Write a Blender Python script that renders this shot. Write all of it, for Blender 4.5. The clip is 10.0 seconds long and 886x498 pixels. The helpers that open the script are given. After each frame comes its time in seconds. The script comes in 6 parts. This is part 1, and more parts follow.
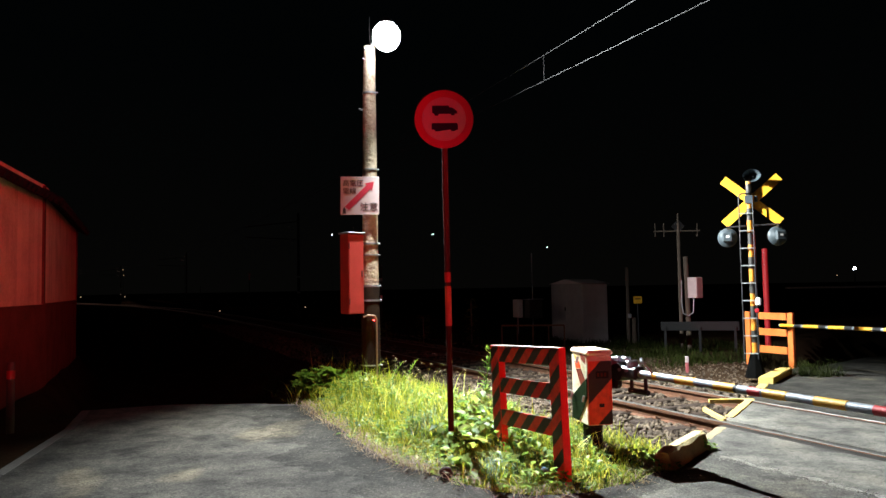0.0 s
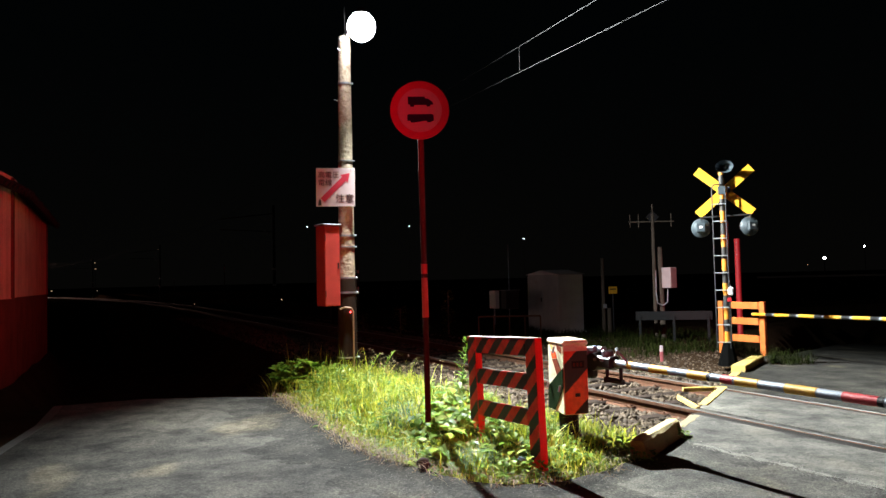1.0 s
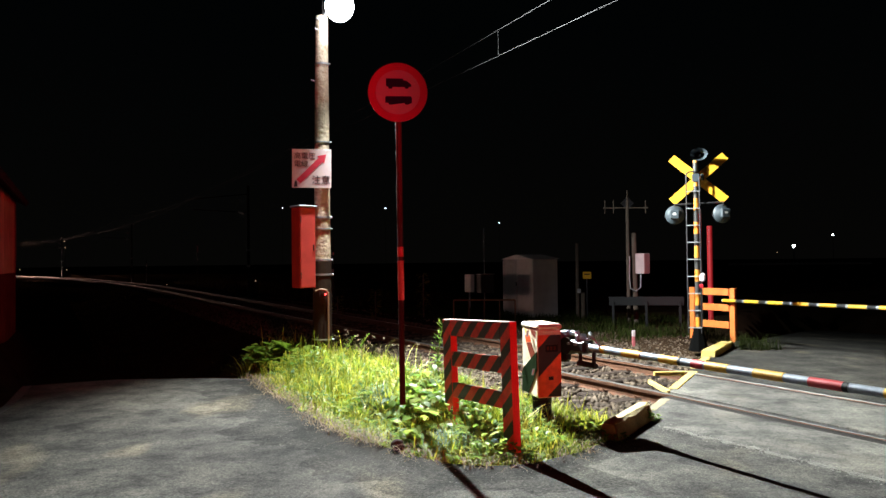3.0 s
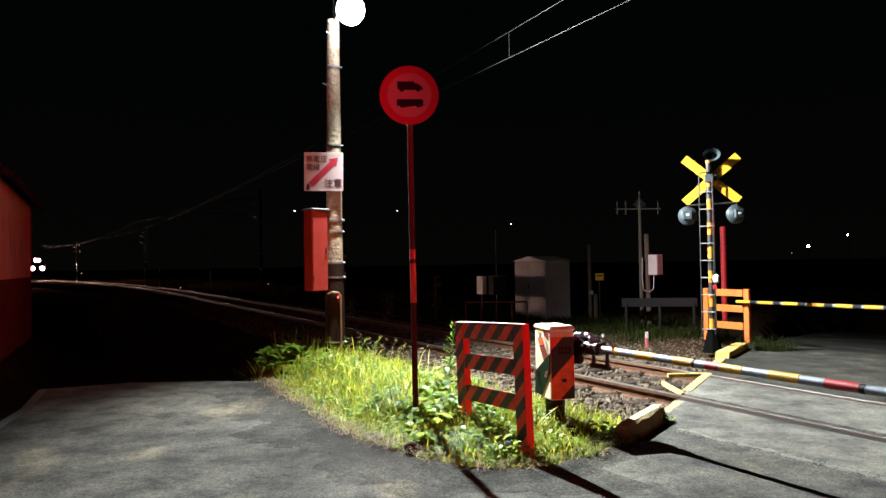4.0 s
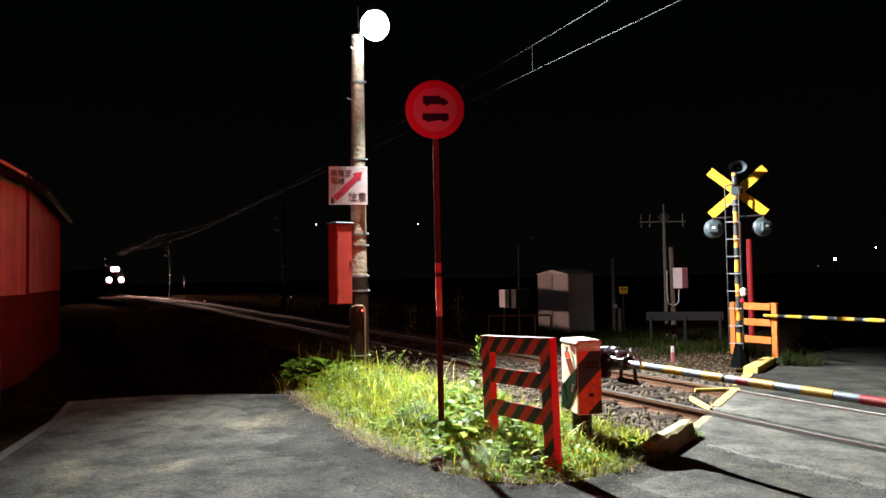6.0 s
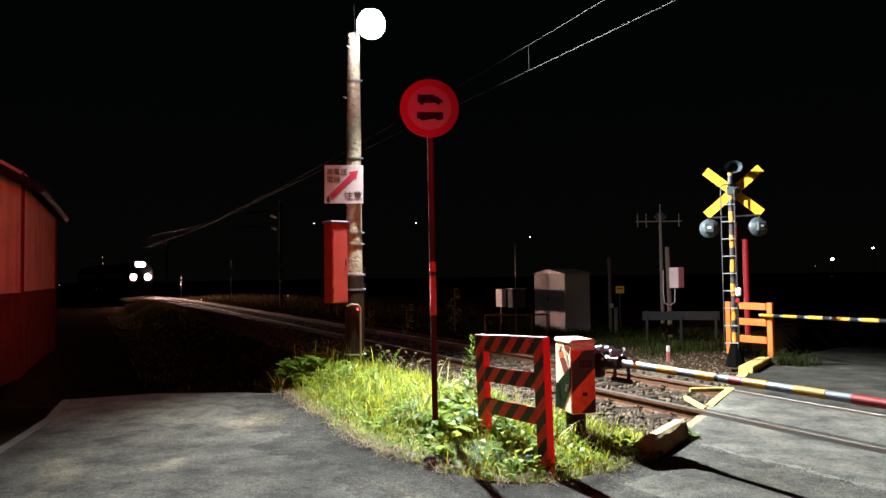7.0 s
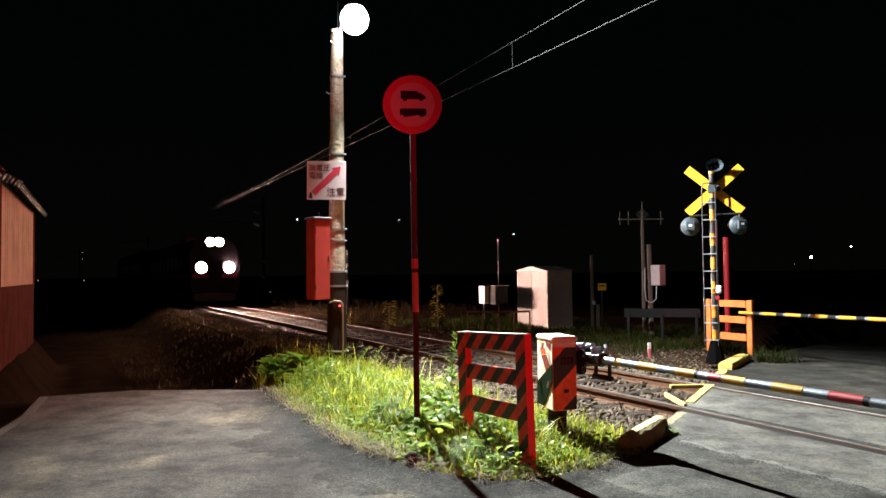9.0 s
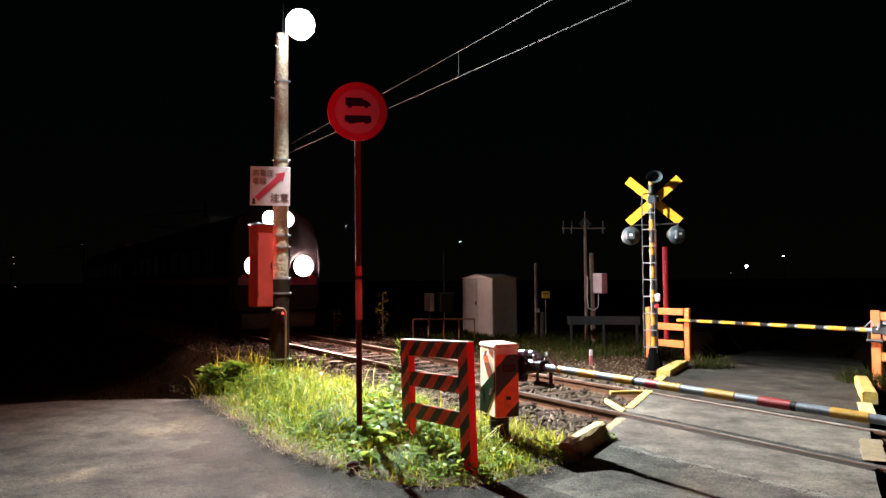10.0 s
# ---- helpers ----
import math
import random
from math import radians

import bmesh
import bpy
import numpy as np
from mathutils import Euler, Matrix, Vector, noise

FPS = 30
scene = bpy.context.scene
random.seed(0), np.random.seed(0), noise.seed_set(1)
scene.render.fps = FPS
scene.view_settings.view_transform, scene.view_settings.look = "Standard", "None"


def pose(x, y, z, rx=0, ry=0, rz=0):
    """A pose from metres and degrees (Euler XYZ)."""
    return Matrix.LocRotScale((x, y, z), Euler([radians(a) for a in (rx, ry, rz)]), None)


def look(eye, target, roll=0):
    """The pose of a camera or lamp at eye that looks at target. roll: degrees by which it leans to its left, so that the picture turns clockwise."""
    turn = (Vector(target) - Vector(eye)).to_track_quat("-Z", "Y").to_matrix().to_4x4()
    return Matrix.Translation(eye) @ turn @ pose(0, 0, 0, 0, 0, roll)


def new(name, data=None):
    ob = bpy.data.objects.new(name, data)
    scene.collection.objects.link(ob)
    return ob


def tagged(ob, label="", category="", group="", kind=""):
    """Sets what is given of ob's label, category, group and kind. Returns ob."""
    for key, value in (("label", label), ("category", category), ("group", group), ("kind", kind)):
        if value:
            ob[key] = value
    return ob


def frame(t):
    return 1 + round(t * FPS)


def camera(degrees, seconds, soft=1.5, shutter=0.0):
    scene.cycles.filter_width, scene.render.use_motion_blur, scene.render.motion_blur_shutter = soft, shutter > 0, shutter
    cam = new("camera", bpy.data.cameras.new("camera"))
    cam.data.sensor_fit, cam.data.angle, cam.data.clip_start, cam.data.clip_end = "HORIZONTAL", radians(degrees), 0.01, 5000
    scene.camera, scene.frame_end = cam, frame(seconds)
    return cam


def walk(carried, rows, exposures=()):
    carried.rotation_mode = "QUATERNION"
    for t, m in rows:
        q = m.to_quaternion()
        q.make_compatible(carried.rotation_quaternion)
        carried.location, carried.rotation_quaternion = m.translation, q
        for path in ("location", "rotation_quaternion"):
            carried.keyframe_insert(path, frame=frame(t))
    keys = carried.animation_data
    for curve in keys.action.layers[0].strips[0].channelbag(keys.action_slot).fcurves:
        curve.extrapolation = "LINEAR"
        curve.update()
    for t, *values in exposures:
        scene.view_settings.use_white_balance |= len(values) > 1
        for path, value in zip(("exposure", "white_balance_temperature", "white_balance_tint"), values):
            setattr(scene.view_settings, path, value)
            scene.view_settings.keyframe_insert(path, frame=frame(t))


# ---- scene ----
cam = camera(62.23, 10.0)

# the path: seconds, yaw, pitch, roll, x, y, z
PATH = [
    (0.0, 0.810, 3.068, 0.970, 0.016, -0.002, 1.600),
    (0.5, 0.801, 2.646, 1.299, 0.014, -0.000, 1.600),
    (1.0, -1.001, 2.368, 1.327, 0.018, 0.001, 1.600),
    (1.5, -1.869, 1.868, 1.013, 0.021, -0.001, 1.600),
    (2.0, -2.478, 1.551, 0.871, 0.015, -0.003, 1.601),
    (2.5, -2.834, 1.198, 0.621, 0.012, -0.006, 1.598),
    (2.7, -2.975, 1.040, 0.600, 0.011, -0.006, 1.598),
    (3.8, -2.279, 1.075, 0.860, 0.006, -0.008, 1.601),
    (4.0, -2.010, 1.212, 0.913, 0.005, -0.008, 1.602),
    (4.5, -1.550, 1.418, 1.142, 0.010, -0.005, 1.604),
    (5.0, -1.023, 1.660, 1.279, -0.019, -0.005, 1.604),
    (5.5, -0.962, 1.945, 0.987, -0.044, -0.011, 1.607),
    (5.7, -0.420, 2.148, 0.960, -0.044, -0.011, 1.607),
    (6.8, -0.331, 2.334, 0.880, -0.012, -0.006, 1.604),
    (7.0, -0.534, 2.203, 0.779, -0.004, -0.005, 1.603),
    (7.5, -0.800, 1.900, 0.800, -0.000, 0.000, 1.600),
    (8.0, -0.992, 1.673, 0.554, 0.000, 0.009, 1.601),
    (8.5, -1.294, 1.610, 0.613, 0.000, 0.004, 1.601),
    (9.0, -1.833, 1.931, 0.599, 0.006, 0.003, 1.604),
    (9.5, -3.458, 2.255, 0.313, 0.015, -0.001, 1.602),
    (10.0, -6.008, 2.466, 0.356, 0.031, -0.010, 1.607),
]
walk(cam, [(t, pose(x, y, z, 90 + p, r, w)) for t, w, p, r, x, y, z in PATH],
     exposures=[(0.0, 0.0), (7.5, 0.0), (8.5, -0.1), (9.0, -0.2), (9.5, -0.35), (10.0, -0.4)])

# ---- light ----
world = bpy.data.worlds.new("night")
scene.world = world
world.use_nodes = True
wn = world.node_tree
bg = wn.nodes["Background"]
wc = wn.nodes.new("ShaderNodeTexCoord")
wsep = wn.nodes.new("ShaderNodeSeparateXYZ")
wr = wn.nodes.new("ShaderNodeValToRGB")
wr.color_ramp.elements[0].position, wr.color_ramp.elements[0].color = 0.0, (0.0016, 0.0015, 0.0013, 1)
wr.color_ramp.elements[1].position, wr.color_ramp.elements[1].color = 0.30, (0.0005, 0.0008, 0.0009, 1)
wn.links.new(wc.outputs["Generated"], wsep.inputs[0])
wn.links.new(wsep.outputs["Z"], wr.inputs[0])
wn.links.new(wr.outputs[0], bg.inputs["Color"])
bg.inputs["Strength"].default_value = 1.0

LAMP = Vector((-1.00, 11.70, 5.70))            # street lamp head
lamp = bpy.data.lights.new("street_light", "SPOT")
lamp.energy, lamp.color = 20000, (0.93, 0.99, 0.97)
lamp.spot_size, lamp.spot_blend, lamp.shadow_soft_size = radians(172), 1.0, 0.06
new("street_light", lamp).matrix_world = look(LAMP + Vector((0, 0, -0.30)), LAMP + Vector((2.12, -1.28, -1.42)))

# flashing red lamps of the two crossing signals on this side of the track, and of the one beyond it, which faces away
FAR_SIGNAL = pose(5.16, 12.72, 0.0, 0, 0, -22)
RED_SIGNALS = [((2.4, -3.0, 2.2), (-1.2, 9.5, 1.7), 1350, 34), ((4.5, -1.0, 2.3), (-8.5, 14.5, 4.0), 5600, 30)]
for eye, aim, watts, cone in RED_SIGNALS:
    red = bpy.data.lights.new("warning_light", "SPOT")
    red.energy, red.color = watts, (1.0, 0.006, 0.030)
    red.spot_size, red.spot_blend, red.shadow_soft_size = radians(cone), 0.7, 0.10
    new("warning_light", red).matrix_world = look(eye, aim)
red = bpy.data.lights.new("warning_light", "SPOT")
red.energy, red.color = 300, (1.0, 0.010, 0.045)
red.spot_size, red.spot_blend, red.shadow_soft_size = radians(34), 0.4, 0.10
new("warning_light", red).matrix_world = look(FAR_SIGNAL @ Vector((0.44, 0.27, 2.40)), (7.2, 18.4, 1.3))

# ---- materials ----
def mat(name, base, rough=0.6, metal=0.0, var=0.25, scale=8.0, fine=90.0, bump=0.15, tint=None, spec=0.5, island=0.0, obrand=0.0, coat=0.0, emit=0.0, emitcol=None, trans=0.0):
    """Procedural surface: base colour broken by two scales of noise towards tint, with a fine bump."""
    m = bpy.data.materials.new(name)
    m.use_nodes = True
    n, l = m.node_tree.nodes, m.node_tree.links
    b = n["Principled BSDF"]
    tc = n.new("ShaderNodeTexCoord")
    big, small = n.new("ShaderNodeTexNoise"), n.new("ShaderNodeTexNoise")
    for tx, s, dt in ((big, scale, 5), (small, fine, 6)):
        tx.inputs["Scale"].default_value, tx.inputs["Detail"].default_value = s, dt
        l.new(tc.outputs["Object"], tx.inputs["Vector"])
    mixn = n.new("ShaderNodeMath")
    mixn.operation = "MULTIPLY_ADD"
    l.new(small.outputs["Fac"], mixn.inputs[0])
    mixn.inputs[1].default_value = 0.45
    half = n.new("ShaderNodeMath")
    half.operation = "MULTIPLY"
    half.inputs[1].default_value = 0.75
    l.new(big.outputs["Fac"], half.inputs[0])
    l.new(half.outputs[0], mixn.inputs[2])
    last = mixn.outputs[0]
    for w, node, out in ((island, "ShaderNodeNewGeometry", "Random Per Island"), (obrand, "ShaderNodeObjectInfo", "Random")):
        if w:
            g = n.new(node)
            add = n.new("ShaderNodeMath")
            add.operation = "MULTIPLY_ADD"
            l.new(g.outputs[out], add.inputs[0])
            add.inputs[1].default_value = w
            sub = n.new("ShaderNodeMath")
            sub.operation = "SUBTRACT"
            l.new(last, sub.inputs[0])
            sub.inputs[1].default_value = w / 2
            l.new(sub.outputs[0], add.inputs[2])
            last = add.outputs[0]
    ramp = n.new("ShaderNodeValToRGB")
    t = tint or tuple(c * (1 - var) for c in base)
    up = tuple(min(1.0, c * (1 + var * 0.7)) for c in base)
    e = ramp.color_ramp.elements
    e[0].position, e[0].color = 0.36, (*t, 1)
    e[1].position, e[1].color = 0.84, (*up, 1)
    mid = e.new(0.6)
    mid.color = (*base, 1)
    l.new(last, ramp.inputs[0])
    l.new(ramp.outputs[0], b.inputs["Base Color"])
    rr = n.new("ShaderNodeMapRange")
    rr.inputs["To Min"].default_value, rr.inputs["To Max"].default_value = max(0.03, rough - 0.12), min(1.0, rough + 0.12)
    l.new(big.outputs["Fac"], rr.inputs["Value"])
    l.new(rr.outputs[0], b.inputs["Roughness"])
    b.inputs["Metallic"].default_value = metal
    b.inputs["Specular IOR Level"].default_value = spec
    b.inputs["Coat Weight"].default_value = coat
    if trans:
        b.inputs["Subsurface Weight"].default_value = 0.0
        b.inputs["Transmission Weight"].default_value = trans
    if emit:
        b.inputs["Emission Color"].default_value = (*(emitcol or base), 1)
        b.inputs["Emission Strength"].default_value = emit
    if bump:
        bp = n.new("ShaderNodeBump")
        bp.inputs["Strength"].default_value, bp.inputs["Distance"].default_value = bump, 0.02
        l.new(small.outputs["Fac"], bp.inputs["Height"])
        l.new(bp.outputs[0], b.inputs["Normal"])
    return m


def leaf_mat(name, a, bcol, c, gloss=0.5, through_=0.55, spec=0.35):
    """Leaves: each its own green, with light passing through."""
    m = bpy.data.materials.new(name)
    m.use_nodes = True
    n, l = m.node_tree.nodes, m.node_tree.links
    b, out = n["Principled BSDF"], n["Material Output"]
    g = n.new("ShaderNodeNewGeometry")
    ramp = n.new("ShaderNodeValToRGB")
    e = ramp.color_ramp.elements
    e[0].color, e[1].color = (*a, 1), (*c, 1)
    e.new(0.55).color = (*bcol, 1)
    l.new(g.outputs["Random Per Island"], ramp.inputs[0])
    tc, tx, mx = n.new("ShaderNodeTexCoord"), n.new("ShaderNodeTexNoise"), n.new("ShaderNodeMix")
    tx.inputs["Scale"].default_value = 2.2
    l.new(tc.outputs["Object"], tx.inputs["Vector"])
    mx.data_type, mx.blend_type = "RGBA", "MULTIPLY"
    mx.inputs[0].default_value = 0.7
    r2 = n.new("ShaderNodeValToRGB")
    r2.color_ramp.elements[0].position, r2.color_ramp.elements[0].color = 0.35, (0.45, 0.5, 0.5, 1)
    r2.color_ramp.elements[1].position, r2.color_ramp.elements[1].color = 0.65, (1, 1, 1, 1)
    l.new(tx.outputs["Fac"], r2.inputs[0])
    l.new(ramp.outputs[0], mx.inputs[6])
    l.new(r2.outputs[0], mx.inputs[7])
    l.new(mx.outputs[2], b.inputs["Base Color"])
    b.inputs["Roughness"].default_value = gloss
    b.inputs["Specular IOR Level"].default_value = spec
    tr, ms = n.new("ShaderNodeBsdfTranslucent"), n.new("ShaderNodeMixShader")
    l.new(mx.outputs[2], tr.inputs["Color"])
    ms.inputs[0].default_value = through_
    l.new(b.outputs[0], ms.inputs[1])
    l.new(tr.outputs[0], ms.inputs[2])
    l.new(ms.outputs[0], out.inputs["Surface"])
    return m


def glow(name, colour, strength):
    m = bpy.data.materials.new(name)
    m.use_nodes = True
    b = m.node_tree.nodes["Principled BSDF"]
    b.inputs["Base Color"].default_value = (*colour, 1)
    b.inputs["Emission Color"].default_value = (*colour, 1)
    b.inputs["Emission Strength"].default_value = strength
    return m


def striped(name, ca, cb, period, tilt=45.0, axis="xz", rough=0.5, shift=0.0, wear=0.35):
    """Hazard stripes in paint, worn at the edges; tilt 0 gives bands across the second axis."""
    m = bpy.data.materials.new(name)
    m.use_nodes = True
    n, l = m.node_tree.nodes, m.node_tree.links
    b = n["Principled BSDF"]
    tc, sep = n.new("ShaderNodeTexCoord"), n.new("ShaderNodeSeparateXYZ")
    l.new(tc.outputs["Object"], sep.inputs[0])

    def math(op, p, q):
        k = n.new("ShaderNodeMath")
        k.operation = op
        for i, s in enumerate((p, q)):
            if isinstance(s, (int, float)):
                k.inputs[i].default_value = s
            else:
                l.new(s, k.inputs[i])
        return k.outputs[0]
    c, s = np.cos(radians(tilt)), np.sin(radians(tilt))
    w = math("ADD", math("MULTIPLY", sep.outputs[axis[0].upper()], float(s)), math("MULTIPLY", sep.outputs[axis[1].upper()], float(c)))
    tx = n.new("ShaderNodeTexNoise")
    tx.inputs["Scale"].default_value, tx.inputs["Detail"].default_value = 35, 6
    l.new(tc.outputs["Object"], tx.inputs["Vector"])
    w = math("ADD", w, math("MULTIPLY", tx.outputs["Fac"], 0.012))
    fr = math("FRACT", math("ADD", math("DIVIDE", w, float(period)), float(shift)), 0)
    sel = math("GREATER_THAN", fr, 0.5)
    big = n.new("ShaderNodeTexNoise")
    big.inputs["Scale"].default_value, big.inputs["Detail"].default_value = 14, 8
    l.new(tc.outputs["Object"], big.inputs["Vector"])
    mx = n.new("ShaderNodeMix")
    mx.data_type = "RGBA"
    mx.inputs[6].default_value, mx.inputs[7].default_value = (*ca, 1), (*cb, 1)
    l.new(sel, mx.inputs[0])
    dirt = n.new("ShaderNodeValToRGB")
    dirt.color_ramp.elements[0].position, dirt.color_ramp.elements[0].color = 0.3, (1 - wear, 1 - wear * 1.1, 1 - wear * 1.2, 1)
    dirt.color_ramp.elements[1].position, dirt.color_ramp.elements[1].color = 0.6, (1, 1, 1, 1)
    l.new(big.outputs["Fac"], dirt.inputs[0])
    m2 = n.new("ShaderNodeMix")
    m2.data_type, m2.blend_type = "RGBA", "MULTIPLY"
    m2.inputs[0].default_value = 1
    l.new(mx.outputs[2], m2.inputs[6])
    l.new(dirt.outputs[0], m2.inputs[7])
    l.new(m2.outputs[2], b.inputs["Base Color"])
    b.inputs["Roughness"].default_value = rough
    return m


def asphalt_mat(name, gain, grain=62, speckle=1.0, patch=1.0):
    """Worn asphalt: aggregate speckle, broad pale and dark stains, a few cracks."""
    m = bpy.data.materials.new(name)
    m.use_nodes = True
    n, l = m.node_tree.nodes, m.node_tree.links
    b = n["Principled BSDF"]
    tc = n.new("ShaderNodeTexCoord")

    def noise_tex(scale, detail, rough=0.55, stretch=None):
        tx = n.new("ShaderNodeTexNoise")
        tx.inputs["Scale"].default_value, tx.inputs["Detail"].default_value, tx.inputs["Roughness"].default_value = scale, detail, rough
        if stretch:
            mp = n.new("ShaderNodeMapping")
            mp.inputs["Scale"].default_value, mp.inputs["Rotation"].default_value = stretch, (0, 0, 0.4)
            l.new(tc.outputs["Object"], mp.inputs["Vector"])
            l.new(mp.outputs[0], tx.inputs["Vector"])
        else:
            l.new(tc.outputs["Object"], tx.inputs["Vector"])
        return tx.outputs["Fac"]

    def ramp(fac, stops):
        r = n.new("ShaderNodeValToRGB")
        e = r.color_ramp.elements
        e[0].position, e[0].color = stops[0][0], (*stops[0][1], 1)
        e[1].position, e[1].color = stops[-1][0], (*stops[-1][1], 1)
        for p, c in stops[1:-1]:
            e.new(p).color = (*c, 1)
        l.new(fac, r.inputs[0])
        return r.outputs[0]

    def mult(a, c, f=1.0):
        x = n.new("ShaderNodeMix")
        x.data_type, x.blend_type = "RGBA", "MULTIPLY"
        x.inputs[0].default_value = f
        l.new(a, x.inputs[6])
        l.new(c, x.inputs[7])
        return x.outputs[2]
    speck = noise_tex(grain, 5, 0.85)
    col = ramp(speck, [(p, tuple(c * gain for c in col_)) for p, col_ in ((0.35, [0.088 - 0.064 * speckle] * 3), (0.50, (0.090, 0.087, 0.081)), (0.65, (0.088 + 0.112 * speckle, 0.086 + 0.108 * speckle, 0.080 + 0.094 * speckle)))])
    col = mult(col, ramp(noise_tex(0.45, 5, 0.6, (1.0, 0.6, 1)), [(0.34, (0.42, 0.42, 0.43)), (0.48, (0.80, 0.80, 0.80)), (0.57, (1.0, 1.0, 0.98)), (0.68, (1.6, 1.57, 1.48))]))
    col = mult(col, ramp(noise_tex(2.3, 7, 0.6), [(0.34, (0.50, 0.50, 0.51)), (0.50, (0.98, 0.98, 0.97)), (0.66, (1.40, 1.38, 1.31))]))
    col = mult(col, ramp(noise_tex(14, 6, 0.7), [(0.30, (0.55, 0.55, 0.56)), (0.46, (1, 1, 1)), (0.7, (1.2, 1.19, 1.15))]))
    col = mult(col, ramp(noise_tex(1.25, 2, 0.4, (1.0, 0.45, 1)), [(0.57, (1, 1, 1)), (0.65, (1 + 0.75 * patch, 1 + 0.62 * patch, 1 + 0.38 * patch))]))
    pits = n.new("ShaderNodeTexVoronoi")
    pits.inputs["Scale"].default_value = 22
    l.new(tc.outputs["Object"], pits.inputs["Vector"])
    col = mult(col, ramp(pits.outputs["Distance"], [(0.10, (0.30, 0.30, 0.30)), (0.17, (1, 1, 1))]), 0.75)
    vor = n.new("ShaderNodeTexVoronoi")
    vor.feature = "DISTANCE_TO_EDGE"
    vor.inputs["Scale"].default_value = 0.42
    warp = n.new("ShaderNodeVectorMath")
    warp.operation = "ADD"
    wn_ = n.new("ShaderNodeTexNoise")
    wn_.inputs["Scale"].default_value, wn_.inputs["Detail"].default_value = 2.2, 6
    l.new(tc.outputs["Object"], wn_.inputs["Vector"])
    l.new(tc.outputs["Object"], warp.inputs[0])
    l.new(wn_.outputs["Color"], warp.inputs[1])
    l.new(warp.outputs[0], vor.inputs["Vector"])
    crack = ramp(vor.outputs["Distance"], [(0.0, (0.82, 0.82, 0.82)), (0.011, (1, 1, 1))])
    keep = n.new("ShaderNodeMix")
    keep.data_type = "RGBA"
    l.new(ramp(noise_tex(0.35, 2), [(0.46, (0, 0, 0)), (0.56, (1, 1, 1))]), keep.inputs[0])
    keep.inputs[6].default_value = (1, 1, 1, 1)
    l.new(crack, keep.inputs[7])
    col = mult(col, keep.outputs[2])
    l.new(col, b.inputs["Base Color"])
    b.inputs["Roughness"].default_value = 0.95
    b.inputs["Specular IOR Level"].default_value = 0.08
    bp = n.new("ShaderNodeBump")
    bp.inputs["Strength"].default_value, bp.inputs["Distance"].default_value = 0.35, 0.006
    l.new(speck, bp.inputs["Height"])
    l.new(bp.outputs[0], b.inputs["Normal"])
    return m


# Gains put the lamp's spread into colour: road dimmed, deck brightened.
M_asphalt = asphalt_mat("asphalt_dimmed", 0.84, 62, 0.8)
M_deck = asphalt_mat("asphalt_brightened", 1.22, 62, 0.5, 0.2)
# Far road darkened in colour, in place of the light's fall-off.
M_farasphalt = asphalt_mat("asphalt_dimmed_far", 0.42)
M_gritstone = mat("pale_grit", (0.17, 0.165, 0.15), 0.9, var=0.4, scale=30, island=0.7)
M_gritty = asphalt_mat("crumbling_dark_asphalt", 0.36, 34)
M_halfgrit = asphalt_mat("worn_coarse_asphalt", 0.52, 44)
M_ground = mat("soil", (0.030, 0.019, 0.012), 0.95, var=0.5, scale=1.2, fine=30, bump=0.04, spec=0.0)
M_ballast_bed = mat("ballast_bed", (0.026, 0.020, 0.016), 1.0, var=0.6, scale=14, fine=60, bump=0.1, spec=0.0)
M_stone = mat("ballast_stone", (0.088, 0.066, 0.048), 0.9, var=0.45, scale=20, fine=120, bump=0.25, island=0.6, spec=0.2)
M_rail = mat("rail_steel", (0.082, 0.040, 0.024), 0.9, 0.0, var=0.4, scale=9, fine=80, bump=0.08, spec=0.1)
M_railtop = mat("polished_rail", (0.17, 0.165, 0.16), 0.50, 1.0, var=0.15, scale=20, bump=0.02)
M_groove = mat("dirt_and_groove_shade", (0.02, 0.018, 0.017), 0.9, var=0.4, scale=14, fine=70, bump=0.5, spec=0.1)
M_sleeper = mat("sleeper_wood", (0.030, 0.020, 0.015), 0.9, var=0.5, scale=5, fine=45, bump=0.3, obrand=0.5, spec=0.15)
M_concrete = mat("concrete", (0.36, 0.35, 0.33), 0.9, var=0.3, scale=5, fine=60, bump=0.4)
M_edging = mat("dark_old_concrete", (0.075, 0.072, 0.068), 0.9, var=0.4, scale=5, fine=60, bump=0.4)
M_pole = mat("weathered_pole", (0.54, 0.45, 0.34), 0.9, var=0.5, scale=4.5, fine=22, bump=1.0, tint=(0.20, 0.09, 0.04), spec=0.2)
M_dark = mat("dark_steel", (0.025, 0.025, 0.028), 0.5, 0.6, var=0.4, scale=12, bump=0.1)
M_black = mat("black_paint", (0.009, 0.009, 0.010), 0.6, var=0.3, scale=12, bump=0.1, spec=0.2)
M_zinc = mat("galvanised_steel", (0.36, 0.38, 0.41), 0.52, 0.8, var=0.25, scale=18, bump=0.1)
M_yellow = mat("yellow_paint", (0.52, 0.27, 0.012), 0.5, var=0.2, scale=7, fine=50, bump=0.15)
M_kerbyellow = mat("worn_yellow_paint", (0.50, 0.36, 0.09), 0.85, var=0.3, scale=6, fine=30, bump=0.7, tint=(0.17, 0.15, 0.11))
M_paletop = mat("flaking_yellow_paint", (0.50, 0.40, 0.20), 0.85, var=0.35, scale=7, fine=45, bump=0.9, tint=(0.22, 0.18, 0.12))
M_blockside = mat("brown_concrete", (0.27, 0.14, 0.045), 0.9, var=0.5, scale=4, fine=40, bump=0.7)
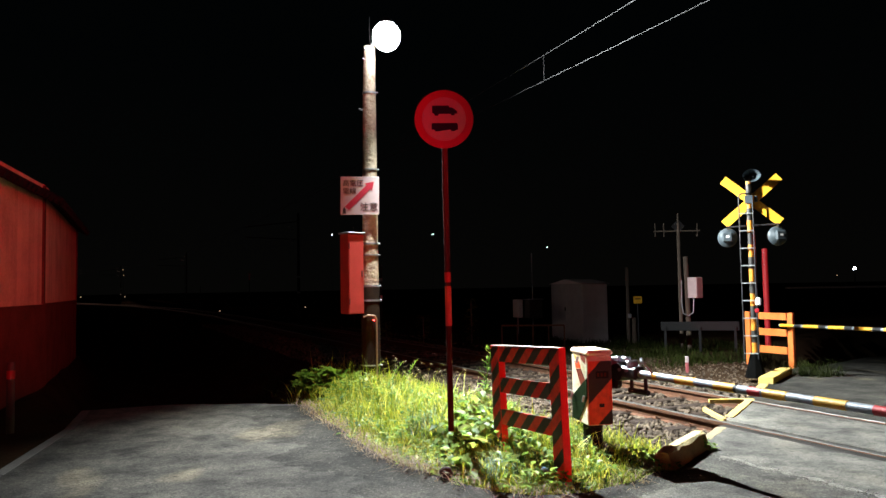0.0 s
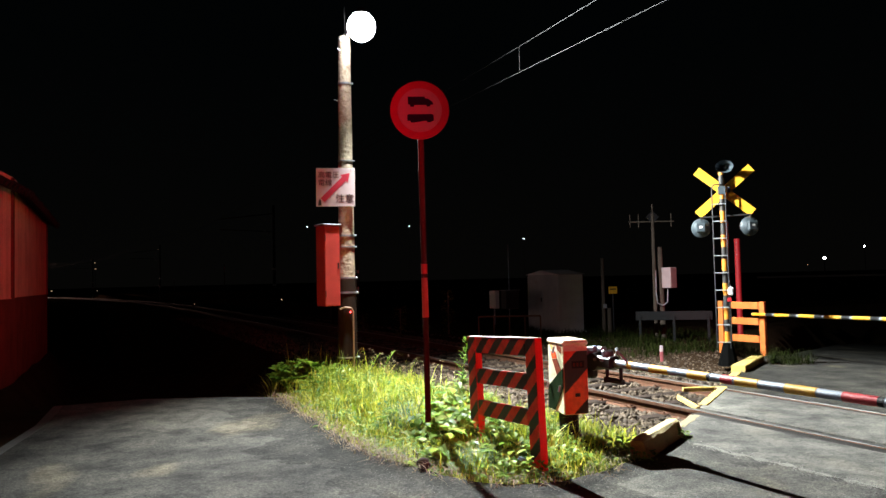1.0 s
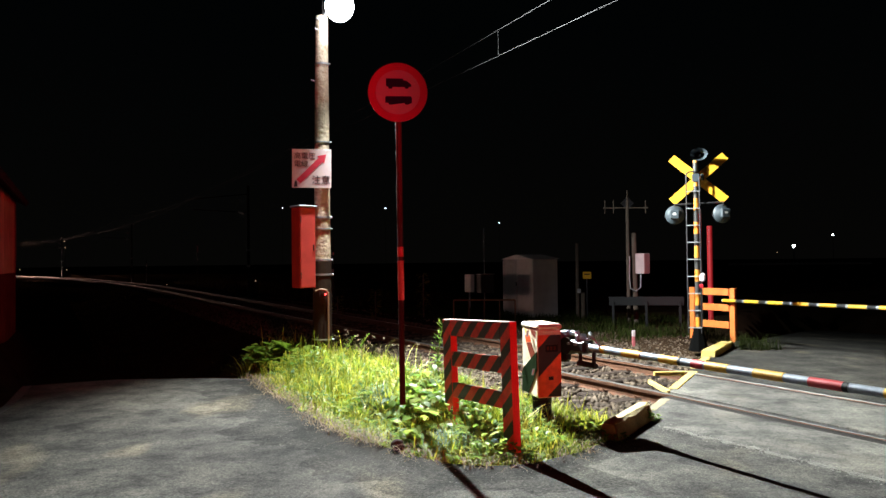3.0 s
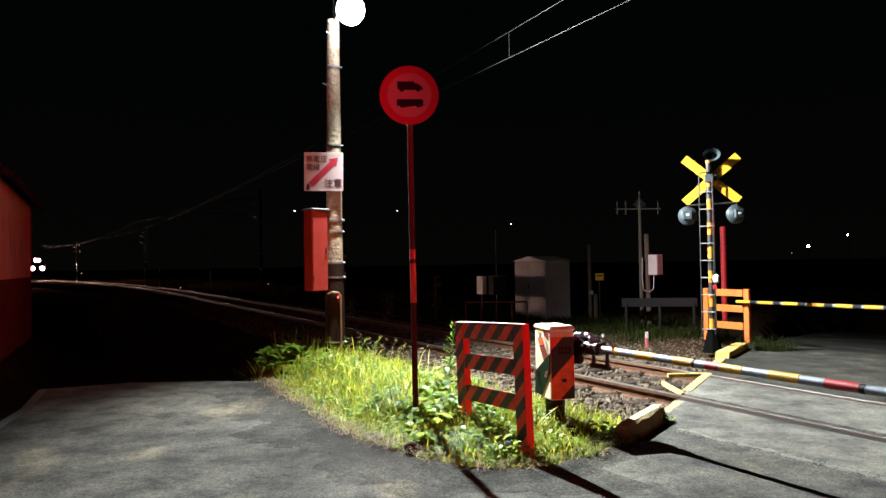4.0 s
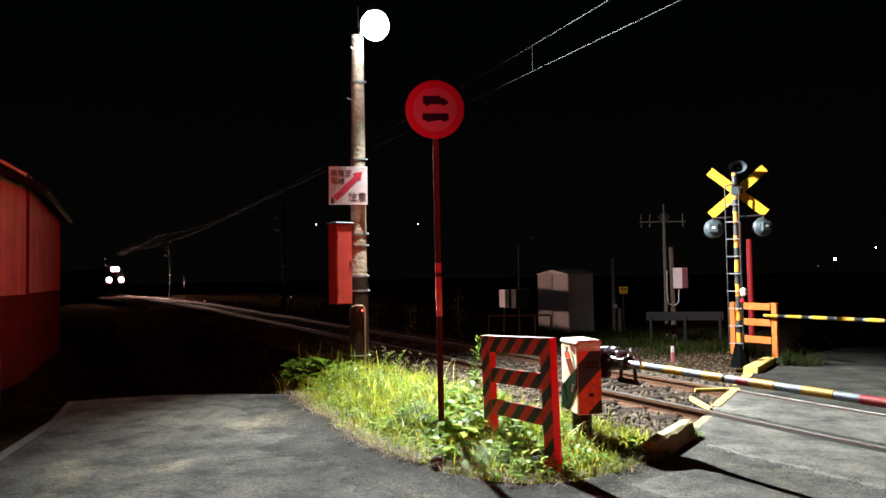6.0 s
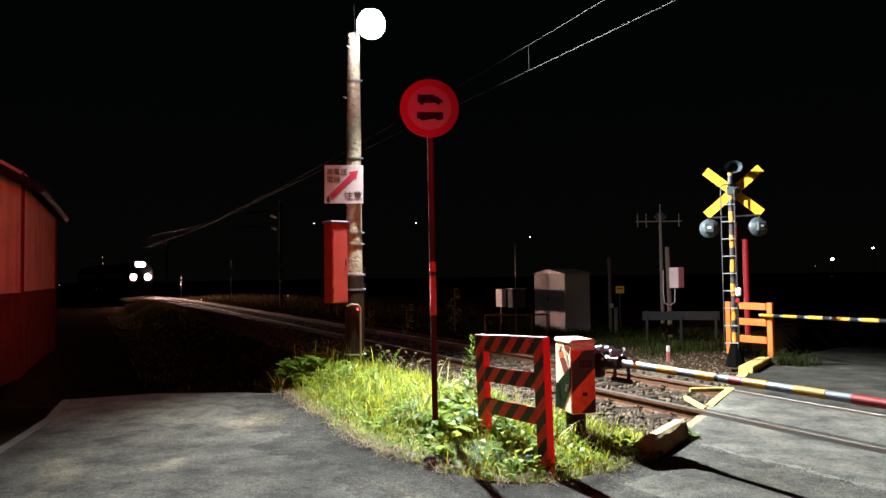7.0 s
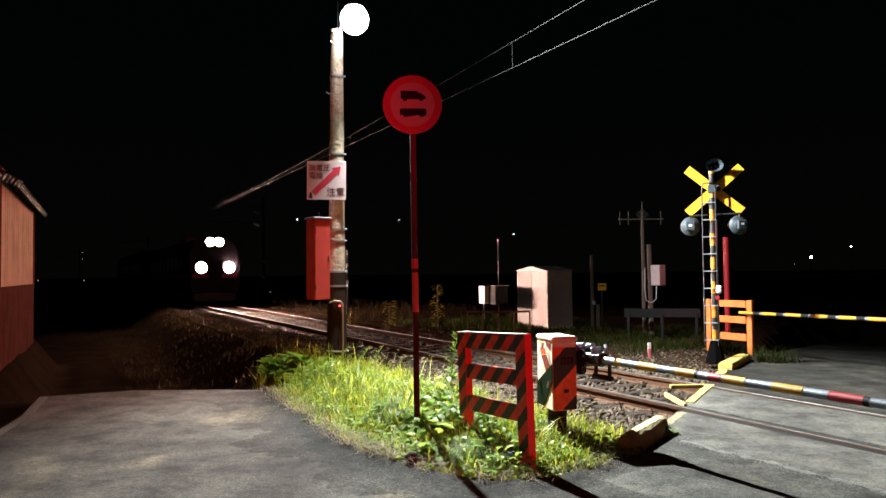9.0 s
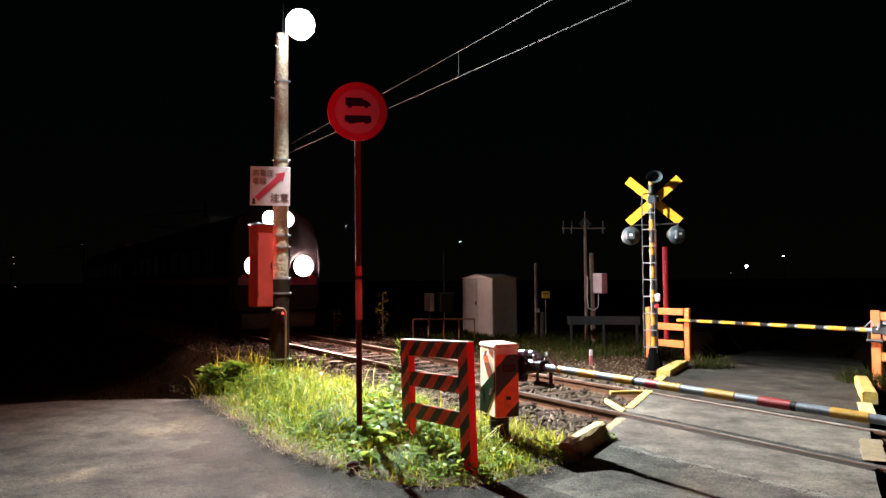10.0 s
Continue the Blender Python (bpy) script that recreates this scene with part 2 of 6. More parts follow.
M_armsilver = mat("dull_silver_sleeve", (0.20, 0.225, 0.27), 0.45, 0.35, var=0.25, scale=20, bump=0.1)
M_red = mat("red_paint", (0.34, 0.010, 0.018), 0.45, var=0.25, scale=8, bump=0.1)
M_white = mat("white_paint", (0.72, 0.71, 0.69), 0.5, var=0.12, scale=6, bump=0.1)
M_cream = mat("cream_paint", (0.66, 0.58, 0.44), 0.55, var=0.2, scale=6, fine=45, bump=0.1, tint=(0.40, 0.30, 0.18))
M_grey = mat("grey_paint", (0.40, 0.41, 0.42), 0.55, var=0.18, scale=4, bump=0.1)
M_pink = mat("pale_box_paint", (0.42, 0.34, 0.35), 0.5, var=0.15, scale=6, bump=0.1)
M_orange = mat("orange_paint", (0.56, 0.13, 0.022), 0.55, var=0.25, scale=6, bump=0.15)
# Cabinet's red stands in for the signals' red light on it.
M_boxredlit = mat("box_redlit_paint", (0.56, 0.055, 0.042), 0.55, var=0.2, scale=5, bump=0.1)
M_signblue = mat("sign_blue", (0.006, 0.005, 0.02), 0.7, var=0.15, bump=0.0, spec=0.05)
M_signwhite = mat("sign_white", (0.60, 0.50, 0.51), 0.45, var=0.1, scale=9, bump=0.05)
M_ink = mat("sign_ink", (0.02, 0.018, 0.02), 0.6, var=0.1, bump=0.0)
M_wall = mat("painted_siding", (0.62, 0.42, 0.30), 0.85, var=0.28, scale=1.6, fine=24, bump=0.12, spec=0.0, obrand=0.16)
M_wainscot = mat("dark_wainscot", (0.12, 0.045, 0.034), 0.9, var=0.4, scale=1.8, fine=26, bump=0.15, spec=0.0)
M_roof = mat("roof_tile", (0.016, 0.016, 0.018), 0.8, var=0.4, scale=8, bump=0.3, spec=0.03)
M_straw = leaf_mat("dry_straw", (0.16, 0.11, 0.06), (0.30, 0.21, 0.12), (0.46, 0.36, 0.23), 0.7)
M_grass = leaf_mat("grass_blades", (0.07, 0.13, 0.010), (0.29, 0.34, 0.024), (0.62, 0.54, 0.07), 0.45, spec=0.22)
M_weed = leaf_mat("weed_leaves", (0.06, 0.14, 0.03), (0.20, 0.31, 0.05), (0.40, 0.47, 0.10), 0.42, 0.55, 0.20)
M_creeper = leaf_mat("creeper_leaves", (0.08, 0.16, 0.018), (0.17, 0.29, 0.03), (0.30, 0.42, 0.06), 0.5, 0.5, 0.12)
M_bluegrass = leaf_mat("grey_green_leaves", (0.09, 0.16, 0.10), (0.16, 0.25, 0.16), (0.24, 0.34, 0.24), 0.5)
# Grass beyond the verge: colours darkened in place of weaker light.
M_dimgrass = leaf_mat("green_grass_dimmed", (0.020, 0.031, 0.007), (0.034, 0.046, 0.010), (0.05, 0.054, 0.016), 0.9, spec=0.05)
M_dimbrown = leaf_mat("brown_grass_dimmed", (0.028, 0.020, 0.009), (0.038, 0.027, 0.012), (0.050, 0.036, 0.017), 0.95, spec=0.03)
# Fence colours carry the red signal light: stripes reddened, post edges brightest.
M_redlitedge = mat("red_lit_edge", (0.80, 0.02, 0.02), 0.4, var=0.15, scale=9, bump=0.05)
M_fence = striped("fence_stripes", (0.74, 0.045, 0.02), (0.016, 0.016, 0.016), 0.172, 41.5, "yz", shift=0.1)
M_boxstripe = striped("machine_stripes", (0.78, 0.10, 0.03), (0.012, 0.013, 0.012), 0.40, -45, "xz", shift=0.44)
M_poststripe = striped("post_bands", (0.50, 0.19, 0.012), (0.016, 0.016, 0.016), 0.42, 0, "xz", shift=0.1)
M_shell = mat("grey_lamp_shell", (0.034, 0.046, 0.055), 0.5, 0.2, var=0.3, scale=8, bump=0.05)
M_lens = mat("dark_lens", (0.03, 0.012, 0.014), 0.12, var=0.2, scale=10, bump=0.0, coat=0.6)
M_lampglow = glow("lamp_glow", (0.93, 0.97, 1.0), 45)
M_headglow = glow("headlight_glow", (1.0, 0.62, 0.52), 850)
M_beamglow = glow("projector_glow", (1.0, 0.58, 0.45), 300000)
M_tube = mat("dull_black_tube", (0.003, 0.003, 0.003), 1.0, var=0.1, bump=0.0, spec=0.0)
M_redglow = glow("warning_glow", (1.0, 0.03, 0.02), 40)
M_dull = mat("dull_dark_metal", (0.020, 0.019, 0.019), 0.75, 0.2, var=0.4, scale=6, bump=0.1)
M_rustpipe = mat("rusty_pipe", (0.20, 0.095, 0.055), 0.8, var=0.4, scale=12, fine=60, bump=0.2, spec=0.2)
M_oldwood = mat("old_dark_timber", (0.065, 0.048, 0.036), 0.9, var=0.4, scale=6, bump=0.3)
M_farglow = glow("distant_glow", (0.85, 0.92, 1.0), 30)
M_farwarm = glow("distant_warm_glow", (1.0, 0.62, 0.35), 1.2)
M_led = glow("small_red_led", (1.0, 0.03, 0.03), 20)
# Car body darkened in colour so it stays lost in the headlights' glare.
M_carbody = mat("car_body_darkened", (0.02, 0.018, 0.022), 0.7, 0.0, var=0.12, scale=2, bump=0.02, spec=0.1)
M_carband = mat("car_band", (0.30, 0.05, 0.12), 0.4, var=0.1, bump=0.0)
M_glass = mat("dark_glass", (0.012, 0.013, 0.015), 0.08, var=0.1, bump=0.0, coat=0.5)
M_wire = mat("wire_metal", (0.012, 0.012, 0.013), 0.8, 0.0, var=0.2, bump=0.0, spec=0.15)


# ---- building helpers ----
TURN = 25.2                                   # the track runs this far to the left of +y
AU = Vector((-np.sin(radians(TURN)), np.cos(radians(TURN)), 0))
AV = Vector((np.cos(radians(TURN)), np.sin(radians(TURN)), 0))


def bend(u):
    """Sideways shift of the line: straight past the crossing, then a curve that tightens far off."""
    # Tightening past 150 m is added, unseen, to turn early headlights away.
    return -0.0011 * max(0.0, u - 45.0) ** 2 - 0.004 * max(0.0, u - 150.0) ** 2


def bend_angle(u):
    return math.degrees(math.atan(0.0022 * max(0.0, u - 45.0) + 0.008 * max(0.0, u - 150.0)))


def place(u, v, z=0.0, rz=0.0):
    """A pose by distance along the track (u), across it (v) and height; local y runs along the track."""
    p = AU * u + AV * v
    return pose(p.x, p.y, z, 0, 0, TURN + rz)


def uv_of(x, y):
    return x * AU.x + y * AU.y, x * AV.x + y * AV.y


def part(name, bm, material, parent, label="", m=None, smooth=False):
    me = bpy.data.meshes.new(name)
    bm.normal_update()
    bm.to_mesh(me)
    bm.free()
    me.materials.append(material)
    if smooth:
        me.polygons.foreach_set("use_smooth", [True] * len(me.polygons))
        me.set_sharp_from_angle(angle=radians(42))
    ob = new(name, me)
    if parent is not None:
        ob.parent = parent
    if m is not None:
        ob.matrix_basis = m
    if label:
        ob["label"] = label
    return ob


def thing(name, m, label, category, group="", kind=""):
    ob = new(name)
    ob.empty_display_size = 0.2
    ob.matrix_basis = m
    return tagged(ob, label, category, group, kind)


def box(bm, c, s, bevel=0.0, m=None):
    r = bmesh.ops.create_cube(bm, size=1.0)
    vs = r["verts"]
    for v in vs:
        v.co = Vector((v.co.x * s[0] + c[0], v.co.y * s[1] + c[1], v.co.z * s[2] + c[2]))
    if bevel:
        es = list({e for v in vs for e in v.link_edges})
        rb = bmesh.ops.bevel(bm, geom=es, offset=bevel, segments=1, affect="EDGES", clamp_overlap=True)
        vs = rb["verts"]
    if m is not None:
        bmesh.ops.transform(bm, matrix=m, verts=list(vs))
    return bm


def rod(bm, a, b, r, r2=None, n=10):
    a, b = Vector(a), Vector(b)
    d = b - a
    q = d.to_track_quat("Z", "Y").to_matrix().to_4x4()
    bmesh.ops.create_cone(bm, cap_ends=True, segments=n, radius1=r, radius2=r if r2 is None else r2, depth=d.length,
                          matrix=Matrix.Translation((a + b) / 2) @ q)
    return bm


def ball(bm, c, r, n=14, scale=(1, 1, 1)):
    bmesh.ops.create_uvsphere(bm, u_segments=n, v_segments=max(6, n // 2 + 1), radius=r,
                              matrix=Matrix.Translation(c) @ Matrix.Diagonal((*scale, 1)))
    return bm


def slab(bm, pts, z0, z1):
    """A flat piece with this outline (x, y) from z0 up to z1."""
    top = [bm.verts.new((x, y, z1)) for x, y in pts]
    low = [bm.verts.new((x, y, z0)) for x, y in pts]
    f = [bm.faces.new(top), bm.faces.new(low[::-1])]
    for i in range(len(pts)):
        j = (i + 1) % len(pts)
        bm.faces.new((top[j], top[i], low[i], low[j]))
    bmesh.ops.triangulate(bm, faces=f)
    bmesh.ops.recalc_face_normals(bm, faces=bm.faces[:])
    return bm


def B():
    return bmesh.new()


def from_lists(name, verts, faces, material, parent=None):
    me = bpy.data.meshes.new(name)
    me.from_pydata(verts, [], faces)
    me.materials.append(material)
    me.update()
    ob = new(name, me)
    if parent is not None:
        ob.parent = parent
    return ob


# ---- ground, road, track ----
GRASS_EDGE = [(-2.12, 10.45), (-1.77, 9.51), (-1.33, 8.53), (-0.88, 7.46), (-0.54, 6.84), (-0.22, 6.42), (0.07, 6.07), (0.33, 5.83),
              (0.61, 5.72), (1.02, 5.77), (1.46, 6.08), (1.80, 6.45)]

LEFT_EDGE = [(2.42, 7.35), (3.18, 8.75), (4.52, 11.18), (5.96, 13.40), (7.9, 16.2), (22.0, 38.0)]
RIGHT_EDGE = [(3.3, 4.30), (4.07, 5.51), (4.99, 6.84), (6.30, 8.64), (8.22, 11.38), (10.6, 14.6), (25.5, 36.0)]


def on_line(a, b, v):
    """Where the line from a to b crosses the given distance across the track."""
    va, vb = uv_of(*a)[1], uv_of(*b)[1]
    k = (v - va) / (vb - va)
    return (a[0] + (b[0] - a[0]) * k, a[1] + (b[1] - a[1]) * k)


def edge_at(line, v):
    for a, b in zip(line[:-1], line[1:]):
        if uv_of(*a)[1] <= v <= uv_of(*b)[1]:
            return on_line(a, b, v)


def in_road(x, y, pad=0.0):
    u, v = uv_of(x, y)
    if v < 4.9:
        return False
    a, b = edge_at(LEFT_EDGE, v), edge_at(RIGHT_EDGE, v)
    if a is None or b is None:
        return False
    return uv_of(*b)[0] - pad < u < uv_of(*a)[0] + pad


def road_drop(v):
    """How far the road falls away beyond the hump of the crossing."""
    return 0.085 * max(0.0, min(v, 38.0) - 11.4) * smooth(11.0, 13.5, v)


def smooth(a, b, x):
    t = min(1.0, max(0.0, (x - a) / (b - a)))
    return t * t * (3 - 2 * t)


def ground_z(x, y):
    u, v = uv_of(x, y)
    z = -0.07
    edge = 11.45 - (v + 0.4) * 0.32
    low = smooth(edge, edge + 0.5, u) * (1 - smooth(2.3, 4.6 if u > 14 else 3.0, v))
    keep = 1 - smooth(-0.9, -0.3, v) if u < 25 else 0.0
    z -= 0.95 * low * (1 - keep)
    z -= 0.16 * smooth(4.9, 5.6, v) * (1 - smooth(9.4, 10.2, v))
    if -2.6 < x < 2.3 and 6.0 < y < 13.0 and 0.4 < v < 4.9:
        side = (x + 2.12) * 0.82 + (y - 10.45) * 0.57       # how far in from the straight part of the grass edge
        rim = min((x - a) ** 2 + (y - b) ** 2 for a, b in GRASS_EDGE) ** 0.5
        if side > 0 and y > 6.0 + 0.3 * abs(x - 0.6):
            z += 0.11 * smooth(0.45, 1.1, min(rim, 2.0)) * (1 - smooth(4.3, 4.9, v))
    if v > 11.5 and in_road(x, y, 1.0):
        z -= road_drop(v) + 0.10
    z += 0.04 * noise.noise((x * 0.7, y * 0.7, 0)) * (1 if abs(u) > 12 or abs(v - 7) > 6 else 0.4)
    return z


def graded(lo, hi, step, far):
    a = list(np.arange(lo, hi + step / 2, step))
    s, k = step, hi
    out = []
    while k < far:
        s *= 1.6
        k += s
        out.append(k)
    s, k, back = step, lo, []
    while k > -far:
        s *= 1.6
        k -= s
        back.append(k)
    return back[::-1] + a + out


def build_ground():
    us, vs = graded(-4, 42, 0.4, 2600), graded(-9, 22, 0.35, 2600)
    verts = []
    for u in us:
        for v in vs:
            p = AU * u + AV * v
            verts.append((p.x, p.y, ground_z(p.x, p.y)))
    n = len(vs)
    faces = [(i * n + j, i * n + j + 1, (i + 1) * n + j + 1, (i + 1) * n + j) for i in range(len(us) - 1) for j in range(n - 1)]
    ob = from_lists("ground", verts, [f[::-1] for f in faces], M_ground)
    ob.data.polygons.foreach_set("use_smooth", [True] * len(ob.data.polygons))
    tagged(ob, "dark bare soil and stubble beside the railway", "ground", kind="structure")


build_ground()

def asphalt(name, pts, label, material=None):
    bm = slab(B(), pts, -0.12, -0.006)
    return tagged(part(name, bm, material or M_deck, None), label, "road", kind="structure")


near_rail, far_rail = 6.50, 8.00
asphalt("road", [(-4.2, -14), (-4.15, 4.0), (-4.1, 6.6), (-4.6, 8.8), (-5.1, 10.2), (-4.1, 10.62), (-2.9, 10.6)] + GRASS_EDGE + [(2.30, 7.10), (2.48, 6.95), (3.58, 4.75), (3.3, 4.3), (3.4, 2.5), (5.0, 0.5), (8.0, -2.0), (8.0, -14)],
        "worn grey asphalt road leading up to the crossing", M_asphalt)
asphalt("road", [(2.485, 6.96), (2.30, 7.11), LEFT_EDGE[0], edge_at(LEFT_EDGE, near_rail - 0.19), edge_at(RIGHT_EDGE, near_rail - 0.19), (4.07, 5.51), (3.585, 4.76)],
        "asphalt strip before the first rail, brightened in colour for the lamp's light")
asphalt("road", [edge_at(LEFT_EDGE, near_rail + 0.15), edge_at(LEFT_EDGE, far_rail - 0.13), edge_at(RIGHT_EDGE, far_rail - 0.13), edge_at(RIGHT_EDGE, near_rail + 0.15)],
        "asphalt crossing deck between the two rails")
def falling_road(label):
    bm, prev = B(), None
    for v in [far_rail + 0.10, 8.6, 9.2, 9.9, 10.6, 11.3] + [11.6 + 0.5 * i for i in range(20)] + [22, 24, 27, 30, 33]:
        a, b = Vector((*edge_at(LEFT_EDGE, v), 0)), Vector((*edge_at(RIGHT_EDGE, v), 0))
        row = []
        for k in (0, 0.2, 0.4, 0.6, 0.8, 1.0):
            p = a.lerp(b, k)
            row.append((p.x, p.y, -0.006 - road_drop(v) - (0.012 * (0.5 + noise.noise((p.x, p.y, 2))) if v > 9 else 0)))
        low = [bm.verts.new((x, y, z - 0.12)) for x, y, z in (row[0], row[-1])]
        row = [low[0]] + [bm.verts.new(p) for p in row] + [low[1]]
        if prev:
            for c in range(len(row) - 1):
                bm.faces.new((prev[c], prev[c + 1], row[c + 1], row[c]))
        prev = row
    bmesh.ops.recalc_face_normals(bm, faces=bm.faces[:])
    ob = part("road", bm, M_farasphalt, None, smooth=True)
    return tagged(ob, label, "road", kind="structure")


falling_road("asphalt road falling away beyond the crossing, darkened in colour")

# low edging beside the road and pale worn patches
bm = B()
for a, b in zip([(-4.15, 4.0), (-4.1, 6.6), (-4.6, 8.8)], [(-4.1, 6.6), (-4.6, 8.8), (-5.1, 10.2)]):
    d = Vector((b[0] - a[0], b[1] - a[1], 0))
    box(bm, (0, 0, 0), (0.13, d.length, 0.14), 0.012, Matrix.Translation(((a[0] + b[0]) / 2, (a[1] + b[1]) / 2, -0.072)) @ Matrix.Rotation(-math.atan2(d.x, d.y), 4, "Z"))
tagged(part("kerb", bm, M_edging, None), "low concrete edging along the road", "kerb", kind="structure")


# rails
RAIL = [(-0.034, 0), (-0.036, -0.012), (-0.034, -0.038), (-0.009, -0.05), (-0.009, -0.125), (-0.063, -0.142), (-0.063, -0.153)]
RAIL = RAIL + [(-x, z) for x, z in RAIL[::-1]]


def rail(v0, label):
    stations = [-40 + 10 * i for i in range(9)] + [45 + 5 * i for i in range(42)]
    stations = sorted(set(stations))
    n = len(RAIL)
    verts, faces = [], []
    for u in stations:
        for x, z in RAIL:
            p = AU * u + AV * (v0 + bend(u) + x)
            verts.append((p.x, p.y, z))
    for i in range(len(stations) - 1):
        for j in range(n - 1):
            faces.append((i * n + j, i * n + j + 1, (i + 1) * n + j + 1, (i + 1) * n + j))
    ob = from_lists("rail", verts, faces, M_rail)
    tagged(ob, label, "rail", "rails of the track", "structure")
    verts, faces = [], []
    for u in stations:
        for x in (-0.031, 0.031):
            p = AU * u + AV * (v0 + bend(u) + x)
            verts.append((p.x, p.y, 0.0035))
        for x in (-0.034, 0.034):
            p = AU * u + AV * (v0 + bend(u) + x)
            verts.append((p.x, p.y, -0.004))
    for i in range(len(stations) - 1):
        k, q = i * 4, (i + 1) * 4
        faces += [(k, q, q + 1, k + 1), (k + 2, q + 2, q, k), (k + 1, q + 1, q + 3, k + 3)]
    top = from_lists("running_surface", verts, [f[::-1] for f in faces], M_railtop, ob)
    top["label"] = "polished top of the rail"


rail(near_rail, "rusty steel rail with a polished top, nearest the barrier box")
rail(far_rail, "rusty steel rail with a polished top, beyond the first")

# near-black strips added along the flangeways: dirty edges and the grooves' painted shade
for v0, w, top in ((near_rail - 0.114, 0.148, -0.010), (near_rail + 0.097, 0.104, -0.026), (far_rail - 0.084, 0.090, -0.012), (far_rail + 0.070, 0.056, -0.026)):
    u1, u0 = uv_of(*edge_at(LEFT_EDGE, v0))[0], uv_of(*edge_at(RIGHT_EDGE, v0))[0]
    bm = box(B(), (0, (u0 + u1) / 2, top - 0.05), (w, u1 - u0, 0.10), 0.003)
    tagged(part("groove_strip", bm, M_groove, None, m=place(0, v0)), "near-black strip beside the rail, for dirt and the groove's shade", "groove", "grooves", "structure")

# ballast bed with a sloping shoulder
stations = [-40, -20, 0, 20, 45] + [45 + 8 * i for i in range(1, 24)]
prof = [(4.7, -0.34), (5.35, -0.165), (9.15, -0.165), (9.9, -0.30)]
verts, faces = [], []
for u in stations:
    for v, z in prof:
        p = AU * u + AV * (v + bend(u))
        verts.append((p.x, p.y, z if u < 60 else z + 0.01))
for i in range(len(stations) - 1):
    for j in range(3):
        faces.append((i * 4 + j, i * 4 + j + 1, (i + 1) * 4 + j + 1, (i + 1) * 4 + j))
tagged(from_lists("ballast_bed", verts, faces, M_ballast_bed), "bed of dirty brown track ballast", "ballast", kind="structure")


def scatter_stones():
    rng = np.random.default_rng(3)
    bm = B()
    bmesh.ops.create_icosphere(bm, subdivisions=1, radius=1.0)
    bv = np.array([v.co[:] for v in bm.verts])
    bf = [[v.index for v in f.verts] for f in bm.faces]
    bm.free()
    V, F, k = [], [], 0
    while k < 24000:
        u = 6.0 + 34 * rng.random() ** 1.9
        v = 4.30 + 5.65 * rng.random() ** 1.25
        if k > 21000:
            u, v = 8.0 + 11 * rng.random(), 9.8 + 2.6 * rng.random() ** 1.4
        if 6.05 < v < 8.45 and abs((u + 5.3) % 0.60 - 0.30) < 0.11 and rng.random() < 0.8:
            continue
        p = AU * u + AV * v
        if in_road(p.x, p.y, 0.1) or min(abs(v - near_rail), abs(v - far_rail)) < 0.05:
            continue
        z = -0.16 if 5.3 < v < 9.2 else -0.16 - 0.24 * max(5.3 - v, (v - 9.2) * 0.8) if v < 9.8 else ground_z(p.x, p.y) - 0.01
        z = max(z, ground_z(p.x, p.y) - 0.01) if v < 5.3 else z
        r = (0.015 + 0.026 * rng.random() ** 1.5) * (1.0 if k <= 21000 else 0.55)
        sc = r * (0.7 + 0.6 * rng.random(3))
        a = rng.random() * 6.3
        c, s = np.cos(a), np.sin(a)
        w = bv * (0.68 + 0.6 * rng.random((len(bv), 1))) * sc
        w = np.stack([w[:, 0] * c - w[:, 1] * s, w[:, 0] * s + w[:, 1] * c, w[:, 2]], 1) + (p.x, p.y, z + r * 0.35)
        V.append(w)
        F += [[i + k * len(bv) for i in f] for f in bf]
        k += 1
    ob = from_lists("ballast_stones", np.concatenate(V).tolist(), F, M_stone)
    tagged(ob, "loose angular ballast stones, grey to brown", "ballast", kind="stuff")


scatter_stones()


def build_sleepers():
    track = thing("sleeper_row", place(0, 7.25), "row of dark weathered timber sleepers under the rails", "sleepers", kind="structure")
    me = None
    u, i = -5.0, 0
    while u < 120:
        c = AU * u + AV * 7.25
        if not in_road(c.x, c.y, -0.2):
            if me is None:
                bm = box(B(), (0, 0, -0.20), (2.30, 0.21, 0.15), 0.018)
                ob = part("sleeper", bm, M_sleeper, track)
                me = ob.data
            else:
                ob = new("sleeper", me)
                ob.parent = track
            ob.matrix_basis = pose(bend(u), u, 0.006 * random.uniform(-1, 1) , 0, random.uniform(-0.4, 0.4), random.uniform(-1.2, 1.2))
        u += 0.60
    bmp = B()
    box(bmp, (0, 0, -0.118), (0.17, 0.12, 0.02), 0.004)
    for s in (-1, 1):
        rod(bmp, (s * 0.07, 0.035 * s, -0.12), (s * 0.07, 0.035 * s, -0.085), 0.014, n=6)
    pl = None
    for u in np.arange(7.0, 34, 0.60):
        k = -5.0 + 0.60 * round((u + 5.0) / 0.60)
        for dv in (-0.75, 0.75):
            c = AU * k + AV * (7.25 + dv)
            if in_road(c.x, c.y, 0.1):
                continue
            if pl is None:
                ob = part("tie_plate", bmp, M_rail, track)
                pl = ob.data
            else:
                ob = new("tie_plate", pl)
                ob.parent = track
            ob.matrix_basis = pose(dv, k, 0)


build_sleepers()


# ---- vegetation ----
def inside(x, y, poly):
    hit, j = False, len(poly) - 1
    for i in range(len(poly)):
        (xi, yi), (xj, yj) = poly[i], poly[j]
        if (yi > y) != (yj > y) and x < (xj - xi) * (y - yi) / (yj - yi) + xi:
            hit = not hit
        j = i
    return hit


